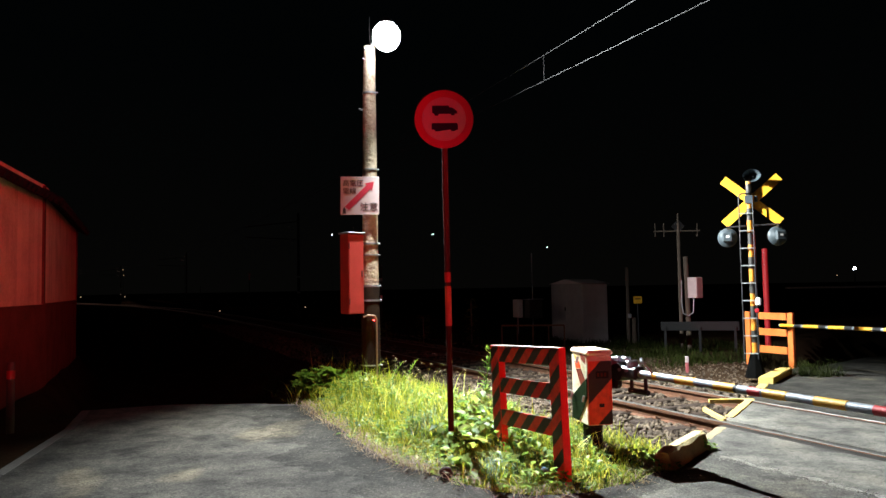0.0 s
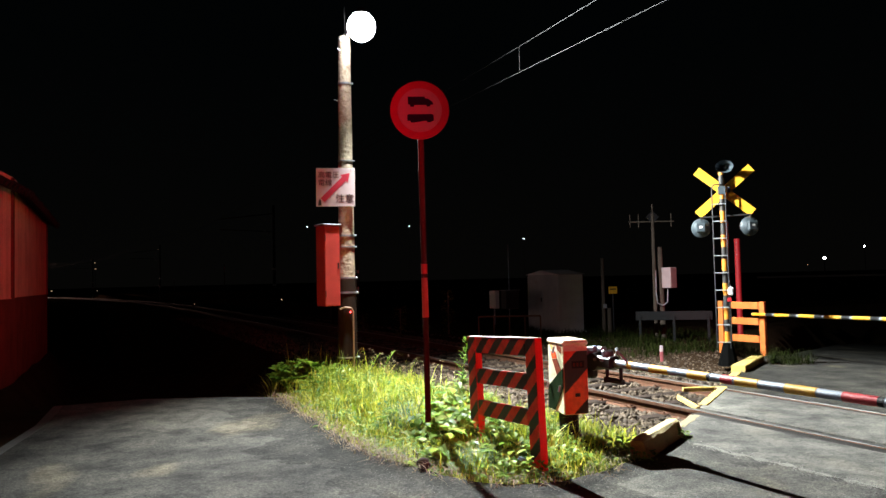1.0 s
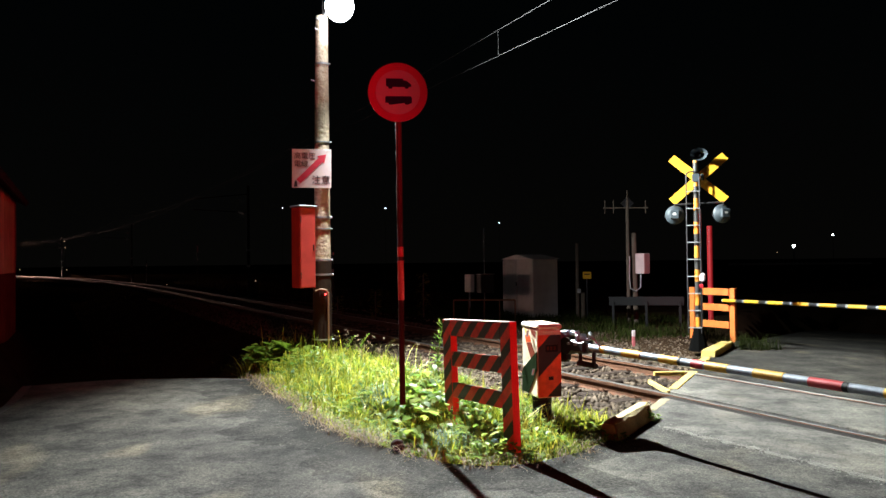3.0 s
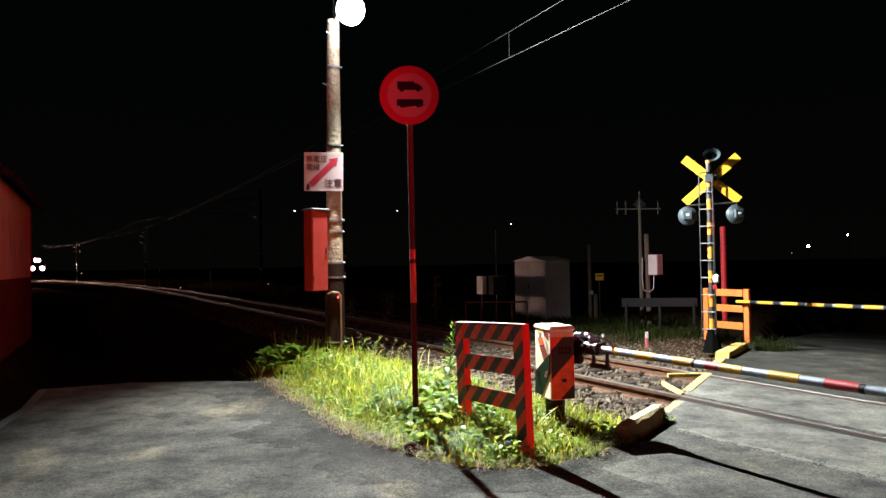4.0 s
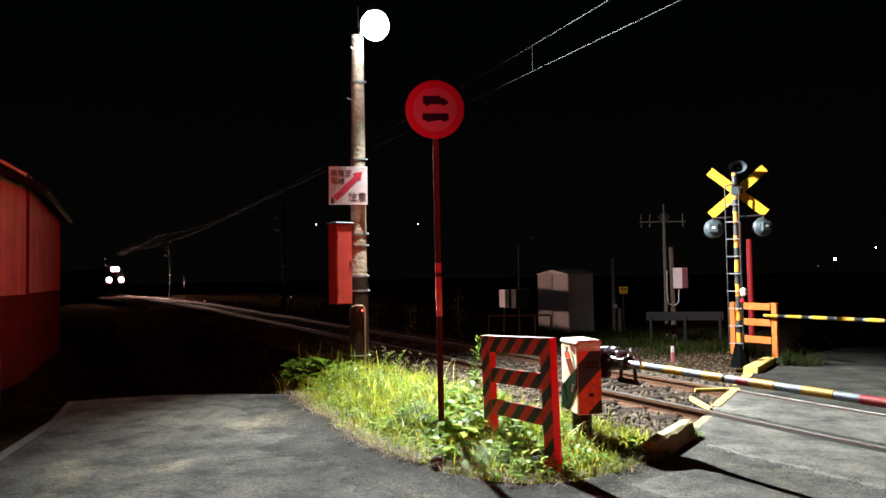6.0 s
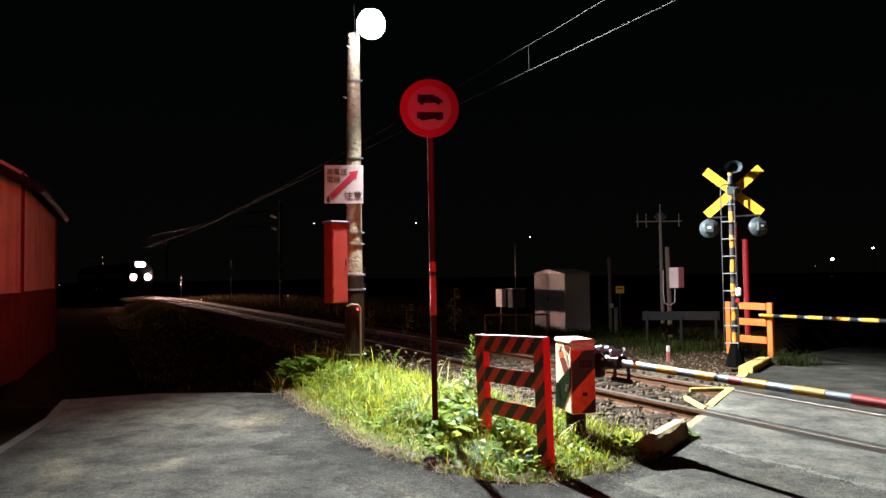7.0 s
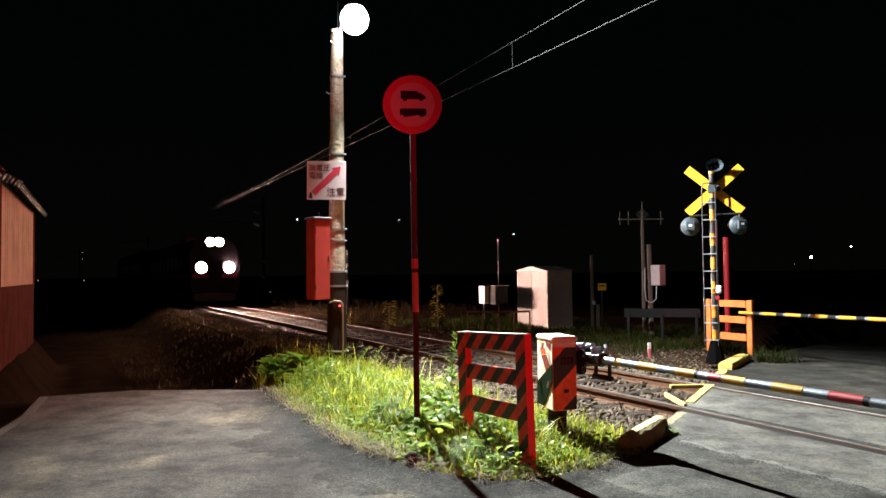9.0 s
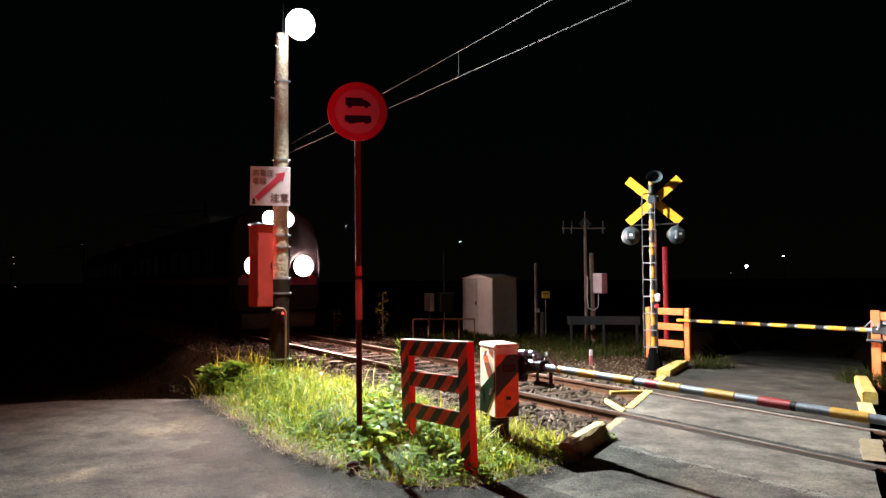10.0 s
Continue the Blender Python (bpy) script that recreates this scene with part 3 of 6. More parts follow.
class Leaves:
    """Collects blades and leaves as plain geometry."""

    def __init__(self, seed):
        self.v, self.f, self.r = [], [], random.Random(seed)

    def blade(self, x, y, z, h, w, lean, a):
        k = len(self.v)
        dx, dy = math.cos(a), math.sin(a)
        for t, ww in ((0, 1.0), (0.4, 0.85), (0.75, 0.55)):
            o = lean * h * t * t
            px, py, pz = x + dx * o, y + dy * o, z + h * t * (1 - 0.25 * lean * t)
            self.v += [(px - dy * w * ww / 2, py + dx * w * ww / 2, pz), (px + dy * w * ww / 2, py - dx * w * ww / 2, pz)]
        o = lean * h
        self.v.append((x + dx * o, y + dy * o, z + h * (1 - 0.3 * lean)))
        self.f += [(k, k + 1, k + 3, k + 2), (k + 2, k + 3, k + 5, k + 4), (k + 4, k + 5, k + 6)]

    def leaf(self, x, y, z, length, width, a, rise, fold=0.25):
        k = len(self.v)
        m = Matrix.Translation((x, y, z)) @ Matrix.Rotation(a, 4, "Z") @ Matrix.Rotation(-rise, 4, "Y")
        pts = [(0, 0, 0), (0.28, 0.42, fold), (0.68, 0.40, fold * 0.8), (1, 0, -0.12), (0.68, -0.40, fold * 0.8), (0.28, -0.42, fold), (0.35, 0, 0.03), (0.7, 0, 0)]
        for px, py, pz in pts:
            self.v.append(tuple(m @ Vector((px * length, py * width, pz * width))))
        self.f += [(k, k + 6, k + 1), (k + 1, k + 6, k + 7, k + 2), (k + 2, k + 7, k + 3), (k, k + 5, k + 6), (k + 5, k + 4, k + 7, k + 6), (k + 4, k + 3, k + 7)]

    def done(self, name, material, label, category, parent=None, kind="stuff"):
        ob = from_lists(name, self.v, self.f, material, parent)
        if parent is None:
            tagged(ob, label, category, kind=kind)
        return ob


VERGE = GRASS_EDGE + [(2.32, 7.25), (2.02, 7.65), (1.22, 8.70), (0.28, 10.3), (-0.6, 12.1), (-1.3, 13.3), (-2.6, 12.9), (-2.7, 11.6), (-2.3, 10.8)]


def verge_grass():
    g, s = Leaves(5), Leaves(6)
    n = 0
    while n < 27000:
        x, y = g.r.uniform(-2.7, 2.4), g.r.uniform(5.7, 13.6)
        if not inside(x, y, VERGE):
            continue
        near = min((x - a) ** 2 + (y - b) ** 2 for a, b in GRASS_EDGE) ** 0.5
        tall = min(1.0, 0.25 + near * 0.9) * max(0.25, 0.85 + 0.55 * noise.noise((x * 1.3, y * 1.3, 3.0)) + 0.65 * noise.noise((x * 4.1, y * 4.1, 9.0)))
        if x > -0.1:
            tall = max(tall, 0.5)
        if x > 1.0 and y > 6.2:
            tall = max(tall, 0.65)
        if uv_of(x, y)[1] > 4.05:
            tall *= 0.6
        h = (0.07 + 0.34 * g.r.random() ** 1.5) * tall * (1.6 if g.r.random() < 0.08 else 1.0)
        g.blade(x, y, ground_z(x, y) - 0.01, h, g.r.uniform(0.005, 0.015), g.r.uniform(0.1, 1.35), g.r.uniform(0, 6.283))
        n += 1
    for a, b in zip(GRASS_EDGE[:-1], GRASS_EDGE[1:]):
        for i in range(200 if a[0] < -0.3 else 50):
            k = g.r.random()
            x = a[0] + (b[0] - a[0]) * k + g.r.gauss(0.0, 0.075)
            y = a[1] + (b[1] - a[1]) * k + g.r.gauss(0.02, 0.08)
            s.blade(x, y, 0.004 + 0.02 * g.r.random(), 0.03 + 0.11 * g.r.random(), 0.007, g.r.uniform(1.2, 2.6), g.r.uniform(0, 6.283))
    g.done("grass", M_grass, "bright green tangled verge grass under the lamp", "grass")
    s.done("dry_grass", M_straw, "pale dry straw along the asphalt edge", "dry grass")


verge_grass()


def weed_patch(name, cx, cy, rx, ry, count, size, height, material, label, seed, base=None):
    """Broad-leaved weeds: leaves in layers over an uneven patch."""
    w = Leaves(seed)
    for i in range(count):
        a, d = w.r.uniform(0, 6.283), w.r.random() ** 0.6
        x, y = cx + rx * d * math.cos(a), cy + ry * d * math.sin(a)
        top = height * (1 - 0.6 * d * d) * (0.7 + 0.5 * (0.5 + noise.noise((x * 2.5, y * 2.5, seed))))
        z0 = ground_z(x, y) if base is None else base
        z = z0 + top * w.r.uniform(0.25, 1.0)
        L = size * w.r.uniform(0.55, 1.2)
        w.leaf(x, y, z, L, L * w.r.uniform(0.55, 0.9), w.r.uniform(0, 6.283), w.r.uniform(-0.5, 0.7))
        if i % 3 == 0:
            w.blade(x, y, z0, top, 0.012, 0.1, a)
    return w.done(name, material, label, "weeds")


weed_patch("weeds", 0.20, 7.45, 0.40, 0.60, 260, 0.15, 0.34, M_weed, "broad-leaved green weeds around the sign post", 11)
weed_patch("weeds", 0.70, 6.02, 0.40, 0.22, 110, 0.09, 0.24, M_weed, "low broad-leaved weeds at the foot of the fence", 12)
weed_patch("weeds", 0.30, 7.95, 0.32, 0.40, 70, 0.14, 0.36, M_weed, "large glossy weed leaves between the sign post and the fence", 27)
weed_patch("weeds", 0.55, 6.55, 0.40, 0.32, 130, 0.10, 0.26, M_weed, "large-leaved weeds in front of the fence", 28)
weed_patch("weeds", 1.10, 6.35, 0.35, 0.35, 90, 0.08, 0.20, M_weed, "leafy weeds beside the fence foot", 29)
weed_patch("weeds", 1.60, 6.80, 0.32, 0.35, 60, 0.08, 0.20, M_weed, "green weeds beside the yellow concrete block", 13)
weed_patch("weeds", 0.35, 8.3, 0.5, 0.7, 140, 0.10, 0.36, M_weed, "leafy weeds behind the sign post", 14)
weed_patch("weeds", -0.6, 8.6, 0.7, 1.1, 200, 0.07, 0.24, M_weed, "small-leaved weeds among the grass", 15)
weed_patch("shrub", -2.00, 11.75, 0.52, 0.30, 380, 0.17, 0.42, M_creeper, "leafy green creeper spreading beside the pole", 16, -0.03)
weed_patch("weeds", -1.35, 10.9, 0.7, 0.7, 240, 0.08, 0.30, M_weed, "mixed green weeds in front of the pole", 17)
weed_patch("weeds", -0.5, 8.0, 0.32, 0.5, 130, 0.09, 0.20, M_weed, "yellow-green weeds near the asphalt edge", 18)
weed_patch("weeds", 0.05, 6.48, 0.26, 0.24, 120, 0.13, 0.20, M_weed, "large-leaved weeds spilling over the asphalt edge", 19)


for k, (cx, cy, rx, ry, count, size, height) in enumerate(((-1.15, 9.3, 0.5, 0.6, 200, 0.055, 0.24), (-0.15, 9.4, 0.6, 0.9, 220, 0.06, 0.30), (0.65, 7.35, 0.35, 0.45, 150, 0.09, 0.28),
                                                           (1.15, 7.1, 0.35, 0.4, 130, 0.06, 0.22), (-0.75, 10.3, 0.5, 0.8, 200, 0.05, 0.30), (-0.35, 7.05, 0.25, 0.35, 120, 0.06, 0.18))):
    weed_patch("weeds", cx, cy, rx, ry, count, size, height, M_weed, "small green weeds tangled in the verge grass", 70 + k)
weed_patch("weeds", 1.78, 6.50, 0.20, 0.14, 110, 0.07, 0.20, M_weed, "weeds growing over the end of the concrete block", 25)
weed_patch("weeds", 2.43, 7.28, 0.12, 0.10, 60, 0.05, 0.12, M_weed, "small tuft of weeds at the end of the concrete block", 23, -0.02)


def feathery(cx, cy, r, seed, label, name="mugwort", material=None, z0=None, tall=1.0):
    w = Leaves(seed)
    for i in range(420):
        a, d = w.r.uniform(0, 6.283), w.r.random() ** 0.6
        x, y = cx + r * d * math.cos(a), cy + r * d * math.sin(a)
        w.blade(x, y, ground_z(x, y) + 0.02 if z0 is None else z0, tall * w.r.uniform(0.10, 0.26), 0.006 * tall, w.r.uniform(0.2, 1.3), w.r.uniform(0, 6.283))
    return w.done(name, material or M_bluegrass, label, "weeds")


def seed_heads():
    """Thin stalks with nodding, bristly heads along the back of the verge."""
    w = Leaves(61)
    for i in range(95):
        u, v = w.r.uniform(6.6, 12.6), w.r.gauss(4.35, 0.28)
        p = AU * u + AV * v
        if not inside(p.x, p.y, VERGE):
            continue
        z, h, a = ground_z(p.x, p.y), w.r.uniform(0.26, 0.52), w.r.uniform(0, 6.283)
        lean = w.r.uniform(0.15, 0.5)
        w.blade(p.x, p.y, z, h, 0.005, lean, a)
        tip = Vector((p.x + math.cos(a) * lean * h, p.y + math.sin(a) * lean * h, z + h * (1 - 0.3 * lean)))
        for j in range(16):
            q = tip + Vector((math.cos(a) * 0.8, math.sin(a) * 0.8, -0.25)) * (0.006 * (j - 5))
            w.leaf(q.x, q.y, q.z, w.r.uniform(0.016, 0.03), 0.006, a + w.r.uniform(-1.4, 1.4), w.r.uniform(-0.9, 1.1))
    w.done("seed_heads", M_seed, "nodding brownish seed heads along the track side of the verge", "grass")


M_seed = leaf_mat("brown_seed_heads", (0.22, 0.15, 0.09), (0.34, 0.24, 0.15), (0.46, 0.36, 0.24), 0.7)
seed_heads()
feathery(0.38, 6.50, 0.26, 21, "feathery grey-green weed in front of the fence")
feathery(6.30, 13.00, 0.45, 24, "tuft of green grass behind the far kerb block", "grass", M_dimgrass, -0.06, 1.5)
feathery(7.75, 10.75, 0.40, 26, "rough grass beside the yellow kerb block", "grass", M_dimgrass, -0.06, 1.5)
feathery(-0.27, 8.15, 0.26, 22, "feathery grey-green weed near the sign post")


def tall_weed(x, y, h, seed, label, lean=0.03):
    """An upright stem, broad leaves low down, and a loose pale plume of seed branches at the top."""
    z0 = ground_z(x, y)
    t = thing("tall_weed", pose(x, y, z0), label, "weed")
    r = random.Random(seed)
    bm, w = B(), Leaves(seed)
    pts = [Vector((lean * i * i / 6, 0.012 * i * r.uniform(-1, 1), h * i / 6)) for i in range(7)]
    for i, (a, b) in enumerate(zip(pts[:-1], pts[1:])):
        rod(bm, a, b, 0.010 - 0.001 * i, 0.009 - 0.001 * i, 6)

    def along(k):
        j = min(5, int(k * 6))
        return pts[j].lerp(pts[j + 1], k * 6 - j)

    for i in range(34):
        k = r.uniform(0.08, 0.60)
        p = along(k)
        L = 0.20 * (1.0 - k) * h + 0.02
        w.leaf(p.x, p.y, p.z, L, L * 0.42, r.uniform(0, 6.283), r.uniform(-0.1, 0.8))
    for i in range(15):
        k = 0.60 + 0.40 * i / 14
        p, a = along(k), r.uniform(0, 6.283)
        e = p + Vector((math.cos(a) * 0.15, math.sin(a) * 0.15, 0.13)) * (1.32 - k) * h
        rod(bm, p, e, 0.004, 0.002, 5)
        for j in range(7):
            b = p.lerp(e, 0.25 + 0.75 * j / 6)
            w.leaf(b.x, b.y, b.z, 0.030 * h ** 0.5, 0.009, a + r.uniform(-1.6, 1.6), r.uniform(0.1, 1.3))
    part("stem", bm, M_weed, t)
    w.done("foliage", M_weed, "", "", t)


tall_weed(0.33, 8.30, 0.87, 31, "tall upright leafy weed standing beside the fence", 0.016)
tall_weed(-0.75, 11.4, 0.45, 32, "tall seeding weed beside the pole")
tall_weed(-0.95, 11.0, 0.45, 33, "thin seeding weed in the verge grass")


def far_grass(name, poly, count, hmax, seed, label, material=None):
    g = Leaves(seed)
    n, tries = 0, 0
    xs, ys = [p[0] for p in poly], [p[1] for p in poly]
    while n < count and tries < count * 30:
        tries += 1
        x, y = g.r.uniform(min(xs), max(xs)), g.r.uniform(min(ys), max(ys))
        if not inside(x, y, poly) or in_road(x, y, 0.15):
            continue
        d = 0.5 + noise.noise((x * 0.9, y * 0.9, 7.0))
        if g.r.random() > 0.25 + d:
            continue
        g.blade(x, y, ground_z(x, y) - 0.02, hmax * (0.3 + 0.9 * g.r.random() * (0.4 + d)), g.r.uniform(0.012, 0.03), g.r.uniform(0.1, 0.9), g.r.uniform(0, 6.283))
        n += 1
    g.done(name, material or M_dimbrown, label, "grass")


def uvq(u0, u1, v0, v1):
    return [tuple((AU * u + AV * v)[:2]) for u, v in ((u0, v0), (u1, v0), (u1, v1), (u0, v1))]


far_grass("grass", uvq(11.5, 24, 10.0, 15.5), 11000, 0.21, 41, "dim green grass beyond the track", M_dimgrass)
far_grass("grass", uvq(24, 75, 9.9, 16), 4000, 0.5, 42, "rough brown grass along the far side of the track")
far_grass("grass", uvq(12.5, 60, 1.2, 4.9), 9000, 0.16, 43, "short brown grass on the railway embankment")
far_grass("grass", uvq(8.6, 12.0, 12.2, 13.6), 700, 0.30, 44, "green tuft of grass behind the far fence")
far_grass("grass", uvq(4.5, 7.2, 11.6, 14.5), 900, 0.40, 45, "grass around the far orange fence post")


# ---- the near verge: fence, barrier, sign, pole ----
def fence_panel(m, stripe, label, length=1.5, height=1.08, rails=(1.00, 0.71, 0.41), group="", post=0.155):
    """Safety fence: two flat posts and three wide rails; local y along the panel."""
    t = thing("safety_fence", m, label, "fence", group)
    for y in (0.0, length):
        part("post", box(B(), (0, y, height / 2 - 0.12), (0.070, post, height + 0.24), 0.006), stripe, t)
    for z in rails:
        part("rail", box(B(), (-0.008, length / 2, z), (0.05, length - 0.17, 0.14), 0.006), stripe, t)
    return t


near_fence = fence_panel(pose(0.90, 6.22, 0.0, -2.6, 0, TURN), M_fence, "orange and black striped steel safety fence in the verge", 1.05)
part("cap_strip", box(B(), (0, 0.525, 1.084), (0.07, 1.20, 0.006), 0.0), M_white, near_fence, "pale top edge")
# Added strips paint the red signal light on the posts' end faces.
part("edge_strip", box(B(), (0, -0.081, 0.46), (0.066, 0.006, 1.24), 0.0), M_redlitedge, near_fence, "edge of the end post, red signal light put into its colour")
part("edge_strip", box(B(), (0, 1.05 - 0.081, 0.46), (0.066, 0.006, 1.24), 0.0), M_redlitedge, near_fence)




M_rustbrown = mat("rust_brown_sticker", (0.16, 0.035, 0.022), 0.7, var=0.4, scale=14, bump=0.1, spec=0.02)
M_bandred = mat("orange_red_paint", (0.72, 0.09, 0.03), 0.55, var=0.25, scale=6, bump=0.15, spec=0.02)


M_bandgreen = mat("dark_green_band", (0.012, 0.020, 0.010), 1.0, var=0.3, scale=10, bump=0.05, spec=0.0)
M_dimmark = mat("faded_red_print", (0.07, 0.022, 0.016), 0.8, var=0.3, bump=0.0, spec=0.1)


def barrier_machine(m, label, stripe, side, arm_len, bands, twist=0.0):
    """Drive box on a post; the pole turns on its flank and lies level along -y (local)."""
    t = thing("barrier_machine", m, label, "crossing barrier", "barriers")
    tw = Matrix.Rotation(radians(twist), 4, "Z")
    part("post", rod(B(), (0, 0, -0.15), (0, 0, 0.34), 0.095, n=18), M_black, t, smooth=False)
    bm = B()
    w, d, z0, z1 = 0.125, 0.21, 0.27, 0.93
    v = [bm.verts.new(p) for p in ((-w, -d, z0), (w, -d, z0), (w, d, z0), (-w, d, z0), (-w, -d, z1), (w, -d, z1), (w, d, z1), (-w, d, z1))]
    for f in ((0, 3, 2, 1), (4, 5, 6, 7), (0, 1, 5, 4), (1, 2, 6, 5), (2, 3, 7, 6), (3, 0, 4, 7)):
        bm.faces.new([v[i] for i in f])
    bmesh.ops.bevel(bm, geom=bm.edges[:], offset=0.012, segments=2, affect="EDGES")
    part("housing", bm, M_cream, t, "cream painted drive housing", m=tw)
    bm = box(B(), (0, 0, 0.957), (0.27, 0.45, 0.055), 0.02)
    part("lid", bm, M_cream, t, m=tw)
    # striped sheet on the end, and a crossed pair of bands on the flank
    part("striped_end", box(B(), (0, -d - 0.004, 0.58), (0.236, 0.006, 0.60), 0.0), stripe, t, "orange and black striped end plate", m=tw)
    for mm, nm, off, outline in ((M_bandgreen, "green_band", 0.008, ((0.202, 0.50), (-0.202, 0.72), (-0.202, 0.53), (0.03, 0.285), (0.202, 0.285))),
                                 (M_bandred, "red_band", 0.004, ((0.12, 0.855), (-0.005, 0.862), (-0.045, 0.80), (0.085, 0.785))),
                                 (M_rustbrown, "brown_band", 0.005, ((0.082, 0.782), (-0.048, 0.797), (-0.19, 0.66), (-0.09, 0.575))),
                                 (M_rustbrown, "torn_sticker", 0.004, ((-0.03, 0.945), (-0.17, 0.915), (-0.165, 0.845), (-0.06, 0.885))),
                                 (M_kerbyellow, "torn_sticker", 0.004, ((0.15, 0.93), (0.05, 0.905), (0.03, 0.86), (0.10, 0.875)))):
        bm = B()
        vs = [bm.verts.new((-w - off, y, z)) for y, z in outline]
        vb = [bm.verts.new((-w + 0.002, y, z)) for y, z in outline]
        bm.faces.new(vs)
        for i in range(len(vs)):
            j = (i + 1) % len(vs)
            bm.faces.new((vs[i], vb[i], vb[j], vs[j]))
        bmesh.ops.recalc_face_normals(bm, faces=bm.faces[:])
        part(nm, bm, mm, t, m=tw)
    for y, z in ((-0.16, 0.52), (0.15, 0.52), (-0.02, 0.88)):
        k = part("latch", rod(B(), (-w - 0.035, y, z - 0.03), (-w - 0.02, y, z + 0.03), 0.012, n=8), M_zinc, t, m=tw)
    part("name_plate", box(B(), (0.02, -d - 0.009, 0.75), (0.13, 0.004, 0.07), 0.0), M_black, t, m=tw)
    for i in range(3):
        part("plate_mark", box(B(), (-0.02 + 0.035 * i, -d - 0.0125, 0.75), (0.02, 0.003, 0.035), 0.0), M_dimmark, t, m=tw)
    part("lock", box(B(), (0.01, -d - 0.012, 0.46), (0.05, 0.012, 0.035), 0.004), M_dark, t, m=tw)
    # drive head on the flank away from the road user
    part("drive_head", box(B(), (side * 0.175, -0.08, 0.72), (0.10, 0.26, 0.24), 0.025), M_black, t)
    hub = B()
    rod(hub, (side * 0.10, -0.26, 0.77), (side * 0.27, -0.26, 0.77), 0.085, n=16)
    box(hub, (side * 0.17, -0.40, 0.775), (0.13, 0.26, 0.12), 0.02)
    part("hub", hub, M_dark, t, "dark arm hub")
    for y, z, sx, sy, sz in ((-0.30, 0.86, 0.10, 0.12, 0.06), (-0.42, 0.855, 0.07, 0.08, 0.05), (-0.50, 0.80, 0.12, 0.05, 0.09), (-0.24, 0.83, 0.14, 0.05, 0.05)):
        part("clamp_plate", box(B(), (side * 0.17, y, z), (sx, sy, sz), 0.012, Matrix.Rotation(radians(-6), 4, "X")), M_armsilver, t, "dull steel clamp of the arm")
    for y in (-0.32, -0.42):
        part("bolt", rod(B(), (side * 0.17 - 0.09, y, 0.80), (side * 0.17 + 0.09, y, 0.80), 0.014, n=8), M_zinc, t)
    br = B()
    for y in (-0.40, -0.60):
        rod(br, (side * 0.17, y, 0.74), (side * 0.17, y, 0.62), 0.018, n=8)
    rod(br, (side * 0.17, -0.37, 0.61), (side * 0.17, -0.63, 0.61), 0.026, n=8)
    part("counter_bracket", br, M_dark, t)
    cab = B()
    pts = [Vector((side * 0.17 + 0.04 * math.sin(i), -0.46 - 0.20 * i / 7, 0.80 + 0.12 * math.sin(i / 7 * math.pi))) for i in range(8)]
    for a, b in zip(pts[:-1], pts[1:]):
        rod(cab, a, b, 0.010, n=6)
    part("cable_loop", cab, M_zinc, t)
    arm = part("arm", rod(B(), (side * 0.17, -0.40, 0.775), (side * 0.17, -arm_len, 0.765), 0.036, 0.029, 14), M_armsilver, t, "silver barrier pole with coloured bands", smooth=True)
    for y0, y1, mm in bands:
        k0 = (y0 - 0.40) / (arm_len - 0.40)
        r = 0.0378 - 0.007 * k0
        nm = {M_yellow.name: "yellow_band", M_black.name: "black_band", M_red.name: "red_band"}[mm.name]
        part(nm, rod(B(), (side * 0.17, -y0, 0.775 - 0.01 * k0), (side * 0.17, -y1, 0.775 - 0.01 * k0), r, r, 14), mm, arm, smooth=True)
    return t


NEAR_BANDS = [(0.72, 0.78, M_yellow), (1.01, 1.24, M_yellow), (1.46, 1.67, M_yellow), (1.67, 1.70, M_black), (1.81, 1.93, M_red), (1.95, 2.16, M_yellow),
              (2.39, 2.64, M_yellow), (2.83, 3.07, M_red), (3.07, 3.11, M_black), (3.34, 3.58, M_yellow), (3.82, 4.06, M_yellow)]
barrier_machine(pose(1.36, 7.30, 0, 0, 0, TURN), "striped crossing barrier drive with its pole lowered across the road", M_boxstripe, 1, 4.3, NEAR_BANDS, -14)


